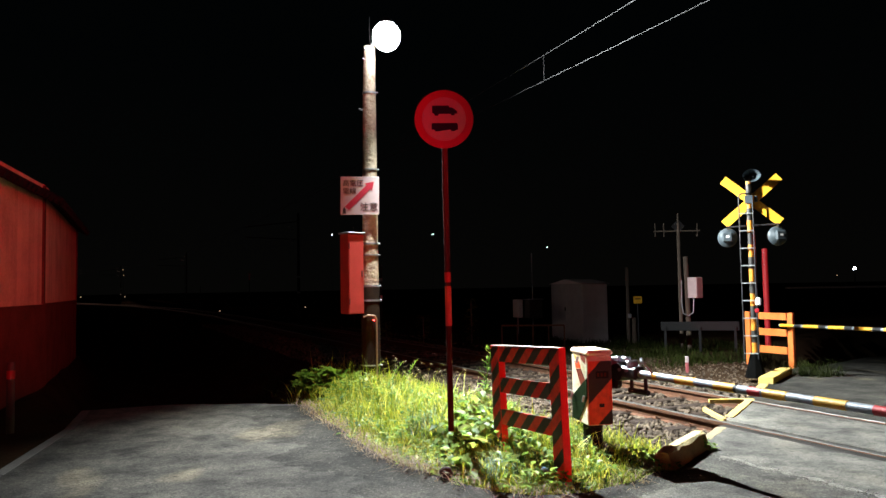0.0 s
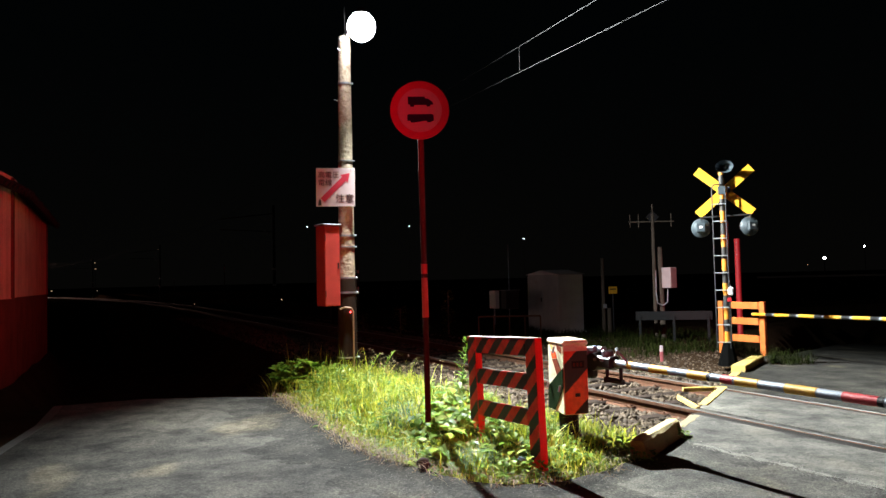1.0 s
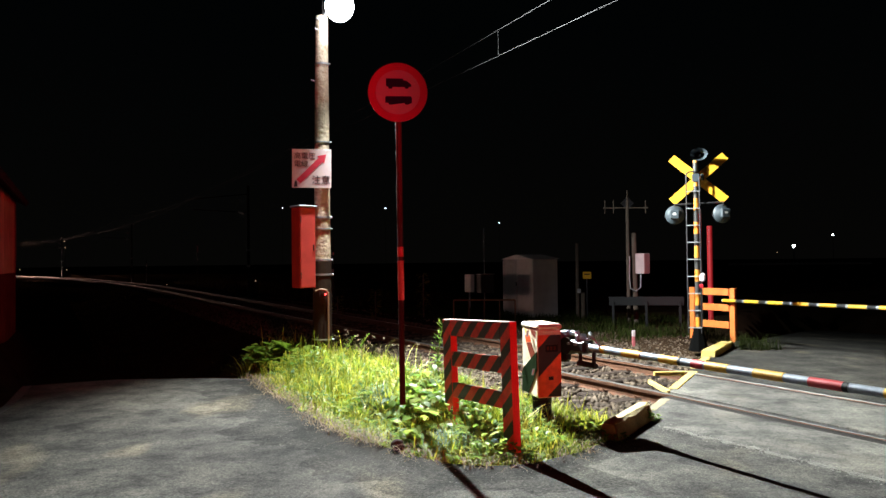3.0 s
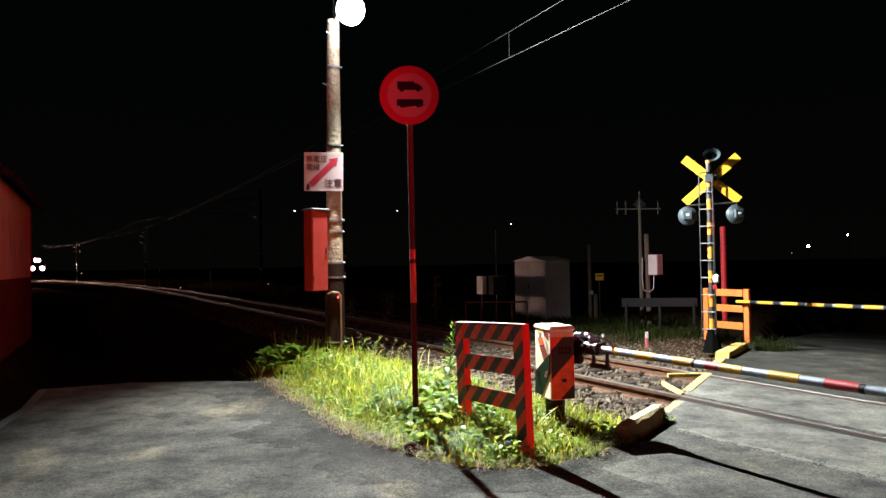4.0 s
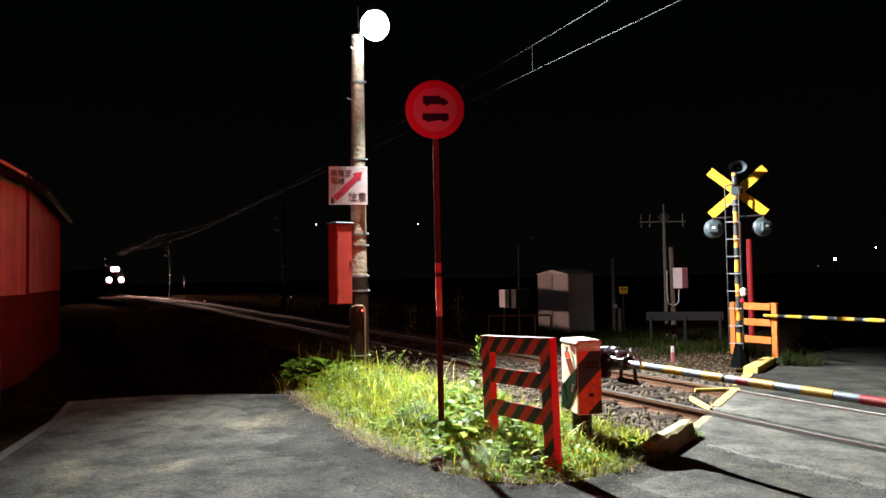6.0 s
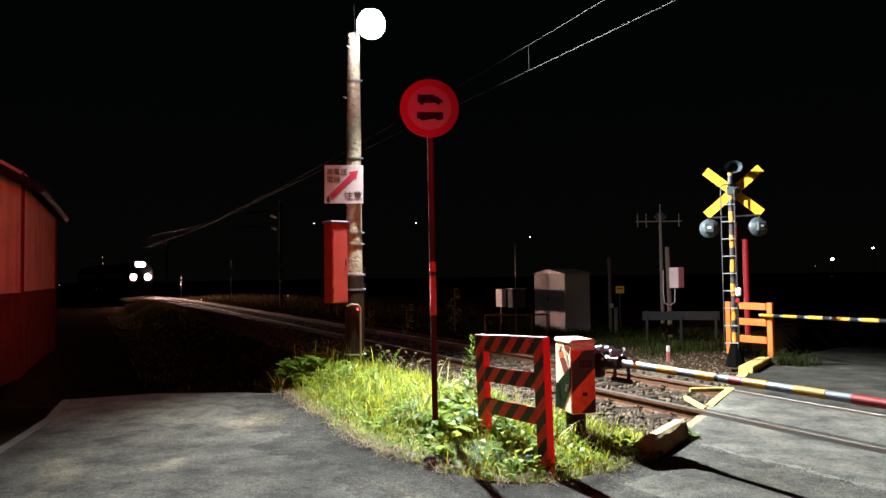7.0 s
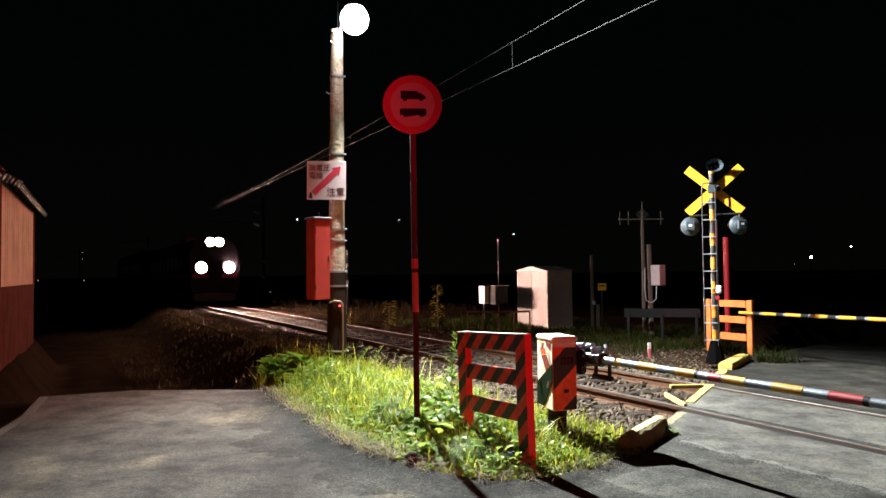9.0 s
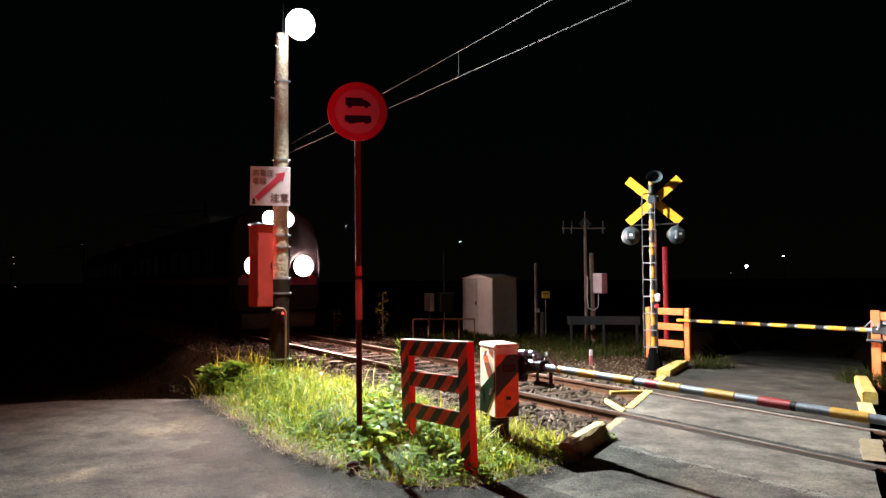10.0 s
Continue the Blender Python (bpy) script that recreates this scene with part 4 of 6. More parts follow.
def no_lorries_sign():
    t = thing("road_sign", pose(-0.03, 7.46, 0, 0, 0, 0), "round red-rimmed sign with truck and bus silhouettes on a tall pole", "road sign")
    part("pole", rod(B(), (0, 0, -0.3), (-0.02, 0, 3.40), 0.030, n=16), M_signpole, t, smooth=True)
    part("reflective_band", rod(B(), (-0.006, 0, 1.22), (-0.009, 0, 1.62), 0.0325, n=16), M_reflect, t, "reflective red band on the pole")
    part("reflective_band", rod(B(), (-0.009, 0, 1.66), (-0.010, 0, 1.76), 0.0325, n=16), M_reflect, t)
    face = Matrix.Translation((-0.02, -0.045, 3.325)) @ Matrix.Rotation(radians(90), 4, "X") @ Matrix.Rotation(radians(3), 4, "Y")
    bm = B()
    bmesh.ops.create_cone(bm, cap_ends=True, segments=64, radius1=0.300, radius2=0.300, depth=0.012, matrix=face)
    part("disc", bm, M_signred, t, "red rim of the sign disc")
    bm = B()
    bmesh.ops.create_cone(bm, cap_ends=True, segments=64, radius1=0.225, radius2=0.225, depth=0.006, matrix=face @ Matrix.Translation((0, 0, 0.0085)))
    part("field", bm, M_dullsign, t, "faded white field, red in the warning light")

    def sil(name, outline):
        k = B()
        f = [k.verts.new(face @ Vector((x, z, 0.0155))) for x, z in outline]
        g = [k.verts.new(face @ Vector((x, z, 0.0105))) for x, z in outline]
        k.faces.new(f)
        for a in range(len(f)):
            b = (a + 1) % len(f)
            k.faces.new((f[b], f[a], g[a], g[b]))
        bmesh.ops.triangulate(k, faces=k.faces[:])
        bmesh.ops.recalc_face_normals(k, faces=k.faces[:])
        part(name, k, M_signblue, t)
    sil("truck_shape", [(-0.120, 0.062), (-0.120, 0.138), (0.052, 0.138), (0.056, 0.118), (0.088, 0.116), (0.104, 0.088), (0.134, 0.080), (0.138, 0.056), (0.112, 0.054), (0.104, 0.036),
                        (0.076, 0.036), (0.068, 0.052), (-0.052, 0.052), (-0.060, 0.034), (-0.092, 0.034), (-0.100, 0.054)])
    sil("bus_shape", [(-0.128, -0.108), (-0.128, -0.052), (-0.118, -0.042), (0.128, -0.042), (0.140, -0.056), (0.142, -0.108), (0.112, -0.110), (0.104, -0.126), (0.074, -0.126), (0.066, -0.110),
                      (-0.050, -0.110), (-0.058, -0.128), (-0.090, -0.128), (-0.098, -0.110)])
    for z in (3.16, 3.44):
        part("bracket", box(B(), (-0.02, -0.018, z), (0.10, 0.05, 0.03), 0.004), M_zinc, t)


M_arrow = mat("arrow_red", (0.52, 0.03, 0.06), 0.5, var=0.15, scale=9, bump=0.03)
M_dullsign = mat("dull_sign_field", (0.15, 0.125, 0.13), 0.6, var=0.12, scale=9, bump=0.05)
# Pole colour holds the dim red light that falls on it.
M_signpole = mat("sign_pole_redlit", (0.045, 0.012, 0.014), 0.8, var=0.2, scale=10, bump=0.05, spec=0.08)
M_reflect = mat("reflector_tape", (0.42, 0.03, 0.03), 0.4, var=0.2, bump=0.0)
M_signred = mat("sign_red", (0.135, 0.004, 0.018), 0.45, var=0.12, scale=9, bump=0.04)
no_lorries_sign()


def written(body, size, m, parent, material, name="writing"):
    cu = bpy.data.curves.new(name, "FONT")
    cu.body, cu.size, cu.extrude = body, size, 0.0012
    ob = bpy.data.objects.new(name, cu)
    scene.collection.objects.link(ob)
    me = bpy.data.meshes.new_from_object(ob.evaluated_get(bpy.context.evaluated_depsgraph_get()))
    bpy.data.objects.remove(ob)
    me.materials.clear()
    me.materials.append(material)
    o = new(name, me)
    o.parent = parent
    o.matrix_basis = m
    return o


def warning_sign(m):
    t = thing("warning_sign", m, "square white high-voltage notice with a red arrow on the pole", "warning sign")
    part("plate", box(B(), (0, 0, 0), (0.63, 0.008, 0.63), 0.002), M_signwhite, t)
    k = Matrix.Rotation(radians(-45), 4, "Y")
    bm = B()
    pts = [(-0.30, -0.045), (0.20, -0.045), (0.20, -0.085), (0.33, 0.0), (0.20, 0.085), (0.20, 0.045), (-0.30, 0.045)]
    f = [bm.verts.new(k @ Vector((x, -0.0075, z))) for x, z in pts]
    g = [bm.verts.new(k @ Vector((x, -0.003, z))) for x, z in pts]
    bm.faces.new(f)
    for i in range(len(pts)):
        j = (i + 1) % len(pts)
        bm.faces.new((f[j], f[i], g[i], g[j]))
    bmesh.ops.recalc_face_normals(bm, faces=bm.faces[:])
    part("arrow", bm, M_arrow, t, "red slanting arrow")
    up = Matrix.Rotation(radians(90), 4, "X")
    for body, size, x, z in (("高電圧", 0.115, -0.285, 0.165), ("電線", 0.115, -0.285, 0.035), ("注意", 0.15, 0.0, -0.24)):
        written(body, size, Matrix.Translation((x, -0.0065, z)) @ up, t, M_ink)
    bm = B()
    v = [bm.verts.new(p) for p in ((-0.285, -0.0065, -0.30), (-0.225, -0.0065, -0.30), (-0.235, -0.0065, -0.22), (-0.255, -0.0065, -0.185), (-0.275, -0.0065, -0.22))]
    bm.faces.new(v)
    part("peeled_patch", bm, M_ink, t)
    for x in (-0.05, 0.25):
        part("bolt", rod(B(), (x, -0.010, 0.295), (x, 0.0, 0.295), 0.010, n=8), M_zinc, t)


def utility_pole():
    t = thing("utility_pole", pose(-1.37, 12.20, 0, 0, 0.3, 0), "weathered grey pole lit white by its street lamp", "pole")
    bm = B()
    n, prev = 20, None
    rng = random.Random(8)
    for i in range(25):
        z = -0.3 + 6.0 * i / 24
        r = 0.155 - 0.055 * i / 24
        ring = [bm.verts.new((r * (1 + 0.03 * rng.uniform(-1, 1)) * math.cos(a), r * (1 + 0.03 * rng.uniform(-1, 1)) * math.sin(a), z)) for a in (6.28318 * j / n for j in range(n))]
        if prev:
            for j in range(n):
                bm.faces.new((prev[j], prev[(j + 1) % n], ring[(j + 1) % n], ring[j]))
        prev = ring
    bm.faces.new(prev)
    part("shaft", bm, M_pole, t, smooth=True)
    for z, w in ((2.36, 0.03), (2.17, 0.02), (1.66, 0.03), (1.42, 0.03), (0.36, 0.02), (4.9, 0.03), (3.6, 0.02)):
        bm = B()
        rr = 0.155 - 0.055 * (z + 0.3) / 6 + (0.012 if z > 1.65 else 0.022)
        bmesh.ops.create_cone(bm, cap_ends=True, segments=24, radius1=rr, radius2=rr, depth=w, matrix=Matrix.Translation((0, 0, z)))
        box(bm, (rr + 0.012, -0.05, z), (0.04, 0.02, w), 0.004)
        part("steel_band", bm, M_zinc, t)
    # Sleeve added to darken the lower 1.6 m of the pole.
    bm = B()
    bmesh.ops.create_cone(bm, cap_ends=True, segments=24, radius1=0.166, radius2=0.153, depth=1.80, matrix=Matrix.Translation((0, 0, 0.74)))
    part("wrap", bm, M_darkbrown, t, "dark brown sleeve round the lower part of the pole")
    bm = B()
    pts = [(-0.10, -0.14, 1.15), (-0.02, -0.18, 1.18), (0.08, -0.17, 1.17), (0.115, -0.155, 1.11), (0.118, -0.155, -0.2)]
    for a, b in zip(pts[:-1], pts[1:]):
        rod(bm, a, b, 0.016, n=10)
    part("conduit", bm, M_conduit, t, "pale conduit with a bent top", smooth=True)
    part("led", ball(B(), (0.075, -0.20, 1.10), 0.012, 8), M_led, t, "tiny red pilot light")
    for z, a, L in ((5.45, 2.2, 0.08), (4.6, 2.8, 0.09), (5.62, 2.0, 0.08)):
        part("step_bolt", rod(B(), (0.09 * math.cos(a), -0.09 * math.sin(a), z), (0.09 * math.cos(a) + L * math.cos(a), -0.09 * math.sin(a) - L * 0.4, z + 0.03), 0.012, n=6), M_zinc, t)


M_darkbrown = mat("dark_brown", (0.030, 0.017, 0.010), 0.9, var=0.5, scale=4, fine=60, bump=0.25, spec=0.2)
M_conduit = mat("beige_conduit", (0.30, 0.19, 0.11), 0.5, var=0.2, scale=12, bump=0.05)
utility_pole()
warning_sign(pose(-1.50, 12.02, 3.15, 0, 0.5, 4))


def pole_box():
    t = thing("meter_cabinet", pose(-1.64, 12.00, 1.86, 0, 0, 36), "tall narrow metal cabinet on the pole, red light put into its paint", "cabinet")
    part("body", box(B(), (0, 0, 0), (0.29, 0.28, 1.30), 0.012), M_boxredlit, t)
    part("door", box(B(), (0.0, -0.148, -0.005), (0.265, 0.012, 1.26), 0.004), M_boxredlit, t)
    part("roof", box(B(), (0, -0.01, 0.665), (0.33, 0.33, 0.025), 0.006), M_zinc, t, "bright sheet-metal rain roof")
    for z in (0.45, -0.45):
        part("hinge", rod(B(), (-0.13, -0.158, z - 0.05), (-0.13, -0.158, z + 0.05), 0.008, n=8), M_dark, t)
    part("handle", box(B(), (0.10, -0.160, 0.0), (0.02, 0.016, 0.10), 0.004), M_dark, t)


pole_box()


def street_lamp():
    t = thing("street_lamp", Matrix.Translation(LAMP), "glaring white street lamp on a short arm from the pole", "street lamp")
    arm = B()
    pts = [(-0.30, 0.44, -0.42), (-0.27, 0.40, 0.02), (-0.14, 0.20, 0.22), (0, 0.0, 0.26)]
    for a, b in zip(pts[:-1], pts[1:]):
        rod(arm, a, b, 0.022, n=10)
    part("arm", arm, M_zinc, t)
    part("hood", rod(B(), (0, 0, 0.20), (0, 0, 0.30), 0.14, 0.06, 20), M_zinc, t)
    # Unseen sheet, added to block the lamp's light towards the barn.
    part("light_block", box(B(), (-0.27, -0.08, 0.0), (0.008, 0.38, 0.44), 0.003, Matrix.Rotation(radians(6.3), 4, "Z")), M_black, t, "thin added sheet keeping lamp light off the barn")
    # Ball stands in for the lamp's glare, wider than the lamp head itself.
    part("globe", ball(B(), (0, 0, 0), 0.228, 24, (1, 1, 1.05)), M_lampglow, t, "glowing white ball as wide as the lamp's glare", smooth=True)


street_lamp()


# ---- blocks, kerbs and painted edges at the crossing ----
def kerb_block(a, b, w, h, material, label, tilt=0.0, z=0.0, strip=None, batter=0.0):
    a, b = Vector((*a, 0)), Vector((*b, 0))
    d = b - a
    ob = thing("kerb_block", Matrix.Translation((a + b) / 2 + Vector((0, 0, z))) @ Matrix.Rotation(-math.atan2(d.x, d.y), 4, "Z") @ Matrix.Rotation(radians(tilt), 4, "X"), label, "kerb block", "kerb blocks")
    bm = B()
    L = d.length
    c = h * 0.14
    sec = [(-w / 2, 0), (w / 2 + batter, 0), (w / 2 + batter * 0.12, h - c), (w / 2 - c, h), (-w / 2 + c, h), (-w / 2, h - c)]
    n = 9
    rng = random.Random(int(a.x * 100))
    prev, tops = None, []
    for i in range(n):
        y = -L / 2 + L * i / (n - 1)
        ring = [bm.verts.new((x + rng.uniform(-0.006, 0.006), y + rng.uniform(-0.008, 0.008), zz + rng.uniform(-0.006, 0.006))) for x, zz in sec]
        if prev:
            for j in range(len(sec)):
                bm.faces.new((prev[j], prev[(j + 1) % len(sec)], ring[(j + 1) % len(sec)], ring[j]))
        else:
            bm.faces.new(ring[::-1])
        prev = ring
        flake = [ring[k].co.copy() for k in (2, 3, 4, 5)]
        flake[0] = flake[0].lerp(flake[1], rng.uniform(-0.25, 0.8))
        tops.append([p + Vector((0.004 if k == 0 else -0.004 if k == 3 else 0, 0, 0)) for k, p in enumerate(flake)])
    bm.faces.new(prev)
    bmesh.ops.recalc_face_normals(bm, faces=bm.faces[:])
    part("block", bm, material, ob)
    if strip:
        bt = B()
        rows = [[bt.verts.new(p + Vector((0, 0, 0.004))) for p in r] for r in tops]
        for p, q in zip(rows[:-1], rows[1:]):
            for k in range(len(p) - 1):
                bt.faces.new((p[k], q[k], q[k + 1], p[k + 1]))
        bmesh.ops.recalc_face_normals(bt, faces=bt.faces[:])
        part("painted_top", bt, strip, ob, "worn yellow paint on the top")
    return ob


kerb_block((1.80, 6.50), (2.42, 7.40), 0.12, 0.155, M_blockside, "chipped brown concrete block with worn yellow top in the verge", 0, -0.01, M_paletop, 0.055)
kerb_block((4.98, 11.90), (5.88, 13.20), 0.22, 0.11, M_kerbyellow, "kerb block with a yellow painted top beside the crossing signal", 0, -0.02, M_kerbyellow)
kerb_block((6.50, 8.90), (7.42, 10.35), 0.18, 0.16, M_kerbyellow, "yellow painted kerb block at the far edge of the crossing", 0, -0.02)


def painted_edge(a, b, w, label, z=-0.006, h=0.012, material=None):
    a, b = Vector((*a, 0)), Vector((*b, 0))
    d = b - a
    m = Matrix.Translation((a + b) / 2 + Vector((0, 0, z))) @ Matrix.Rotation(-math.atan2(d.x, d.y), 4, "Z")
    bm, rng, n = B(), random.Random(int(a.x * 37 + a.y * 11)), max(6, int(d.length / 0.06))
    prev = None
    for i in range(n + 1):
        y = d.length * (i / n - 0.5)
        lo, hi = -w / 2 + 0.014 * noise.noise((y * 9, a.x, 0)) + rng.uniform(-0.004, 0.004), w / 2 + 0.014 * noise.noise((y * 8, a.x, 5)) + rng.uniform(-0.004, 0.004)
        row = [bm.verts.new(p) for p in ((lo, y, 0), (lo + 0.004, y, h), (hi - 0.004, y, h), (hi, y, 0))]
        if prev:
            for k in range(3):
                bm.faces.new((prev[k], prev[k + 1], row[k + 1], row[k]))
        prev = row
    bmesh.ops.recalc_face_normals(bm, faces=bm.faces[:])
    tagged(part("edge_line", bm, material or M_kerbyellow, None, m=m), label, "road marking", "road markings", "structure")


M_fadedpaint = mat("faded_yellow_paint", (0.19, 0.155, 0.09), 0.9, var=0.4, scale=9, fine=50, bump=0.4, tint=(0.10, 0.095, 0.08))
painted_edge((2.60, 7.72), (2.99, 8.36), 0.11, "faded yellow paint along the road edge before the first rail", -0.008, 0.005, M_fadedpaint)
painted_edge((3.30, 8.96), (4.10, 10.30), 0.11, "worn yellow line along the edge of the crossing deck")
painted_edge((4.22, 10.56), (4.92, 11.80), 0.14, "worn yellow line along the edge beyond the track")
painted_edge((5.90, 8.12), (6.42, 8.90), 0.17, "yellow paint along the far road edge", material=M_paletop)
painted_edge((4.49, 6.10), (5.06, 6.93), 0.20, "faded yellow paint along the road edge between the rails", -0.008, 0.005, M_fadedpaint)


M_grit = mat("pale_gritty_mortar", (0.12, 0.115, 0.10), 0.95, var=0.5, scale=9, fine=50, bump=1.0, tint=(0.06, 0.06, 0.055))
bm = B()
rng = random.Random(77)
prev = None
for i in range(90):
    k = i / 89
    x = 2.48 + (3.62 - 2.48) * k + 0.05 * noise.noise((k * 9, 0, 0))
    y = 6.95 + (4.75 - 6.95) * k + 0.05 * noise.noise((k * 9, 3, 0))
    w = 0.034 * (0.55 + noise.noise((k * 22, 7, 0)) + 0.5 * rng.random())
    if w < 0.008:
        prev = None
        continue
    row = [bm.verts.new((x - w * 1.0, y - w * 0.5, -0.0045)), bm.verts.new((x + rng.uniform(-0.3, 0.3) * w, y, -0.001 + 0.004 * rng.random())), bm.verts.new((x + w * 1.0, y + w * 0.5, -0.0045))]
    if prev:
        bm.faces.new((prev[0], prev[1], row[1], row[0]))
        bm.faces.new((prev[1], prev[2], row[2], row[1]))
    prev = row
bmesh.ops.recalc_face_normals(bm, faces=bm.faces[:])
tagged(part("road_seam", bm, M_grit, None), "pale gritty seam across the asphalt before the rails", "road seam", kind="structure")


# crumbling darker asphalt along the grass, with loose grit
def crumbled_edge():
    rng = random.Random(91)
    line = [Vector((x, y, 0)) for x, y in GRASS_EDGE]
    grit = []
    for wide, lift, material, label in ((0.85, 0.0, M_halfgrit, "worn coarse asphalt near the grass"), (0.42, 0.0015, M_gritty, "crumbling dark asphalt along the grass")):
        bm, prev = B(), None
        for a, b, last in zip(line[:-1], line[1:], [False] * (len(line) - 2) + [True]):
            d = (b - a).normalized()
            out = Vector((d.y, -d.x, 0))
            n = max(2, int((b - a).length / 0.05))
            for i in range(n + (1 if last else 0)):
                p = a.lerp(b, i / n)
                w = wide * (1 + 0.7 * noise.noise((p.x * 1.7, p.y * 1.7, wide * 5)) + 0.35 * noise.noise((p.x * 7, p.y * 7, 4))) + rng.uniform(-0.03, 0.03)
                w = max(0.06, w * (0.45 if p.x > 1.2 else 1.0))
                row = [bm.verts.new((p - out * 0.03) + Vector((0, 0, -0.0035 + lift))), bm.verts.new(p + out * w * 0.8 + Vector((0, 0, -0.0045 + lift))), bm.verts.new(p + out * w + Vector((0, 0, -0.0075)))]
                if prev:
                    bm.faces.new((prev[0], prev[1], row[1], row[0]))
                    bm.faces.new((prev[1], prev[2], row[2], row[1]))
                prev = row
                for k in range(6):
                    q = p + out * (abs(rng.gauss(0, 0.22))) + d * rng.uniform(-0.03, 0.03)
                    grit.append((q.x, q.y, rng.uniform(0.002, 0.0055) * (1.5 if rng.random() < 0.08 else 1)))
        bmesh.ops.recalc_face_normals(bm, faces=bm.faces[:])
        for f in bm.faces:
            if f.normal.z < 0:
                f.normal_flip()
        tagged(part("road_edge", bm, material, None), label, "road edge", kind="structure")
    for i in range(520):
        k = rng.random()
        q = (2.48 + 1.14 * k + rng.gauss(0, 0.06), 6.95 - 2.2 * k + rng.gauss(0, 0.06))
        grit.append((*q, rng.uniform(0.003, 0.007)))
    verts, faces = [], []
    for x, y, r in grit:
        k = len(verts)
        for j in range(5):
            a = 1.2566 * j + rng.uniform(-0.3, 0.3)
            verts.append((x + r * math.cos(a) * rng.uniform(0.8, 1.4), y + r * math.sin(a), -0.006))
        verts.append((x + rng.uniform(-0.3, 0.3) * r, y, -0.004 + r * rng.uniform(0.6, 1.1)))
        faces += [(k + j, k + (j + 1) % 5, k + 5) for j in range(5)]
    tagged(from_lists("grit", verts, faces, M_gritstone), "loose grit scattered along the edge of the asphalt", "grit", kind="stuff")


crumbled_edge()


def deck_bar(a, b, label):
    a, b = Vector((*a, -0.02)), Vector((*b, -0.02))
    d = b - a
    m = Matrix.Translation((a + b) / 2) @ Matrix.Rotation(-math.atan2(d.x, d.y), 4, "Z")
    tagged(part("deck_edge_bar", box(B(), (0, 0, 0), (0.042, d.length, 0.06), 0.008), M_kerbyellow, None, m=m), label, "edge bar", "edge bars of the deck")


deck_bar((3.20, 8.82), (3.24, 9.66), "yellow painted bar deflecting loose couplings at the deck edge")
deck_bar((3.52, 10.30), (4.06, 10.30), "yellow painted bar closing the deck edge")

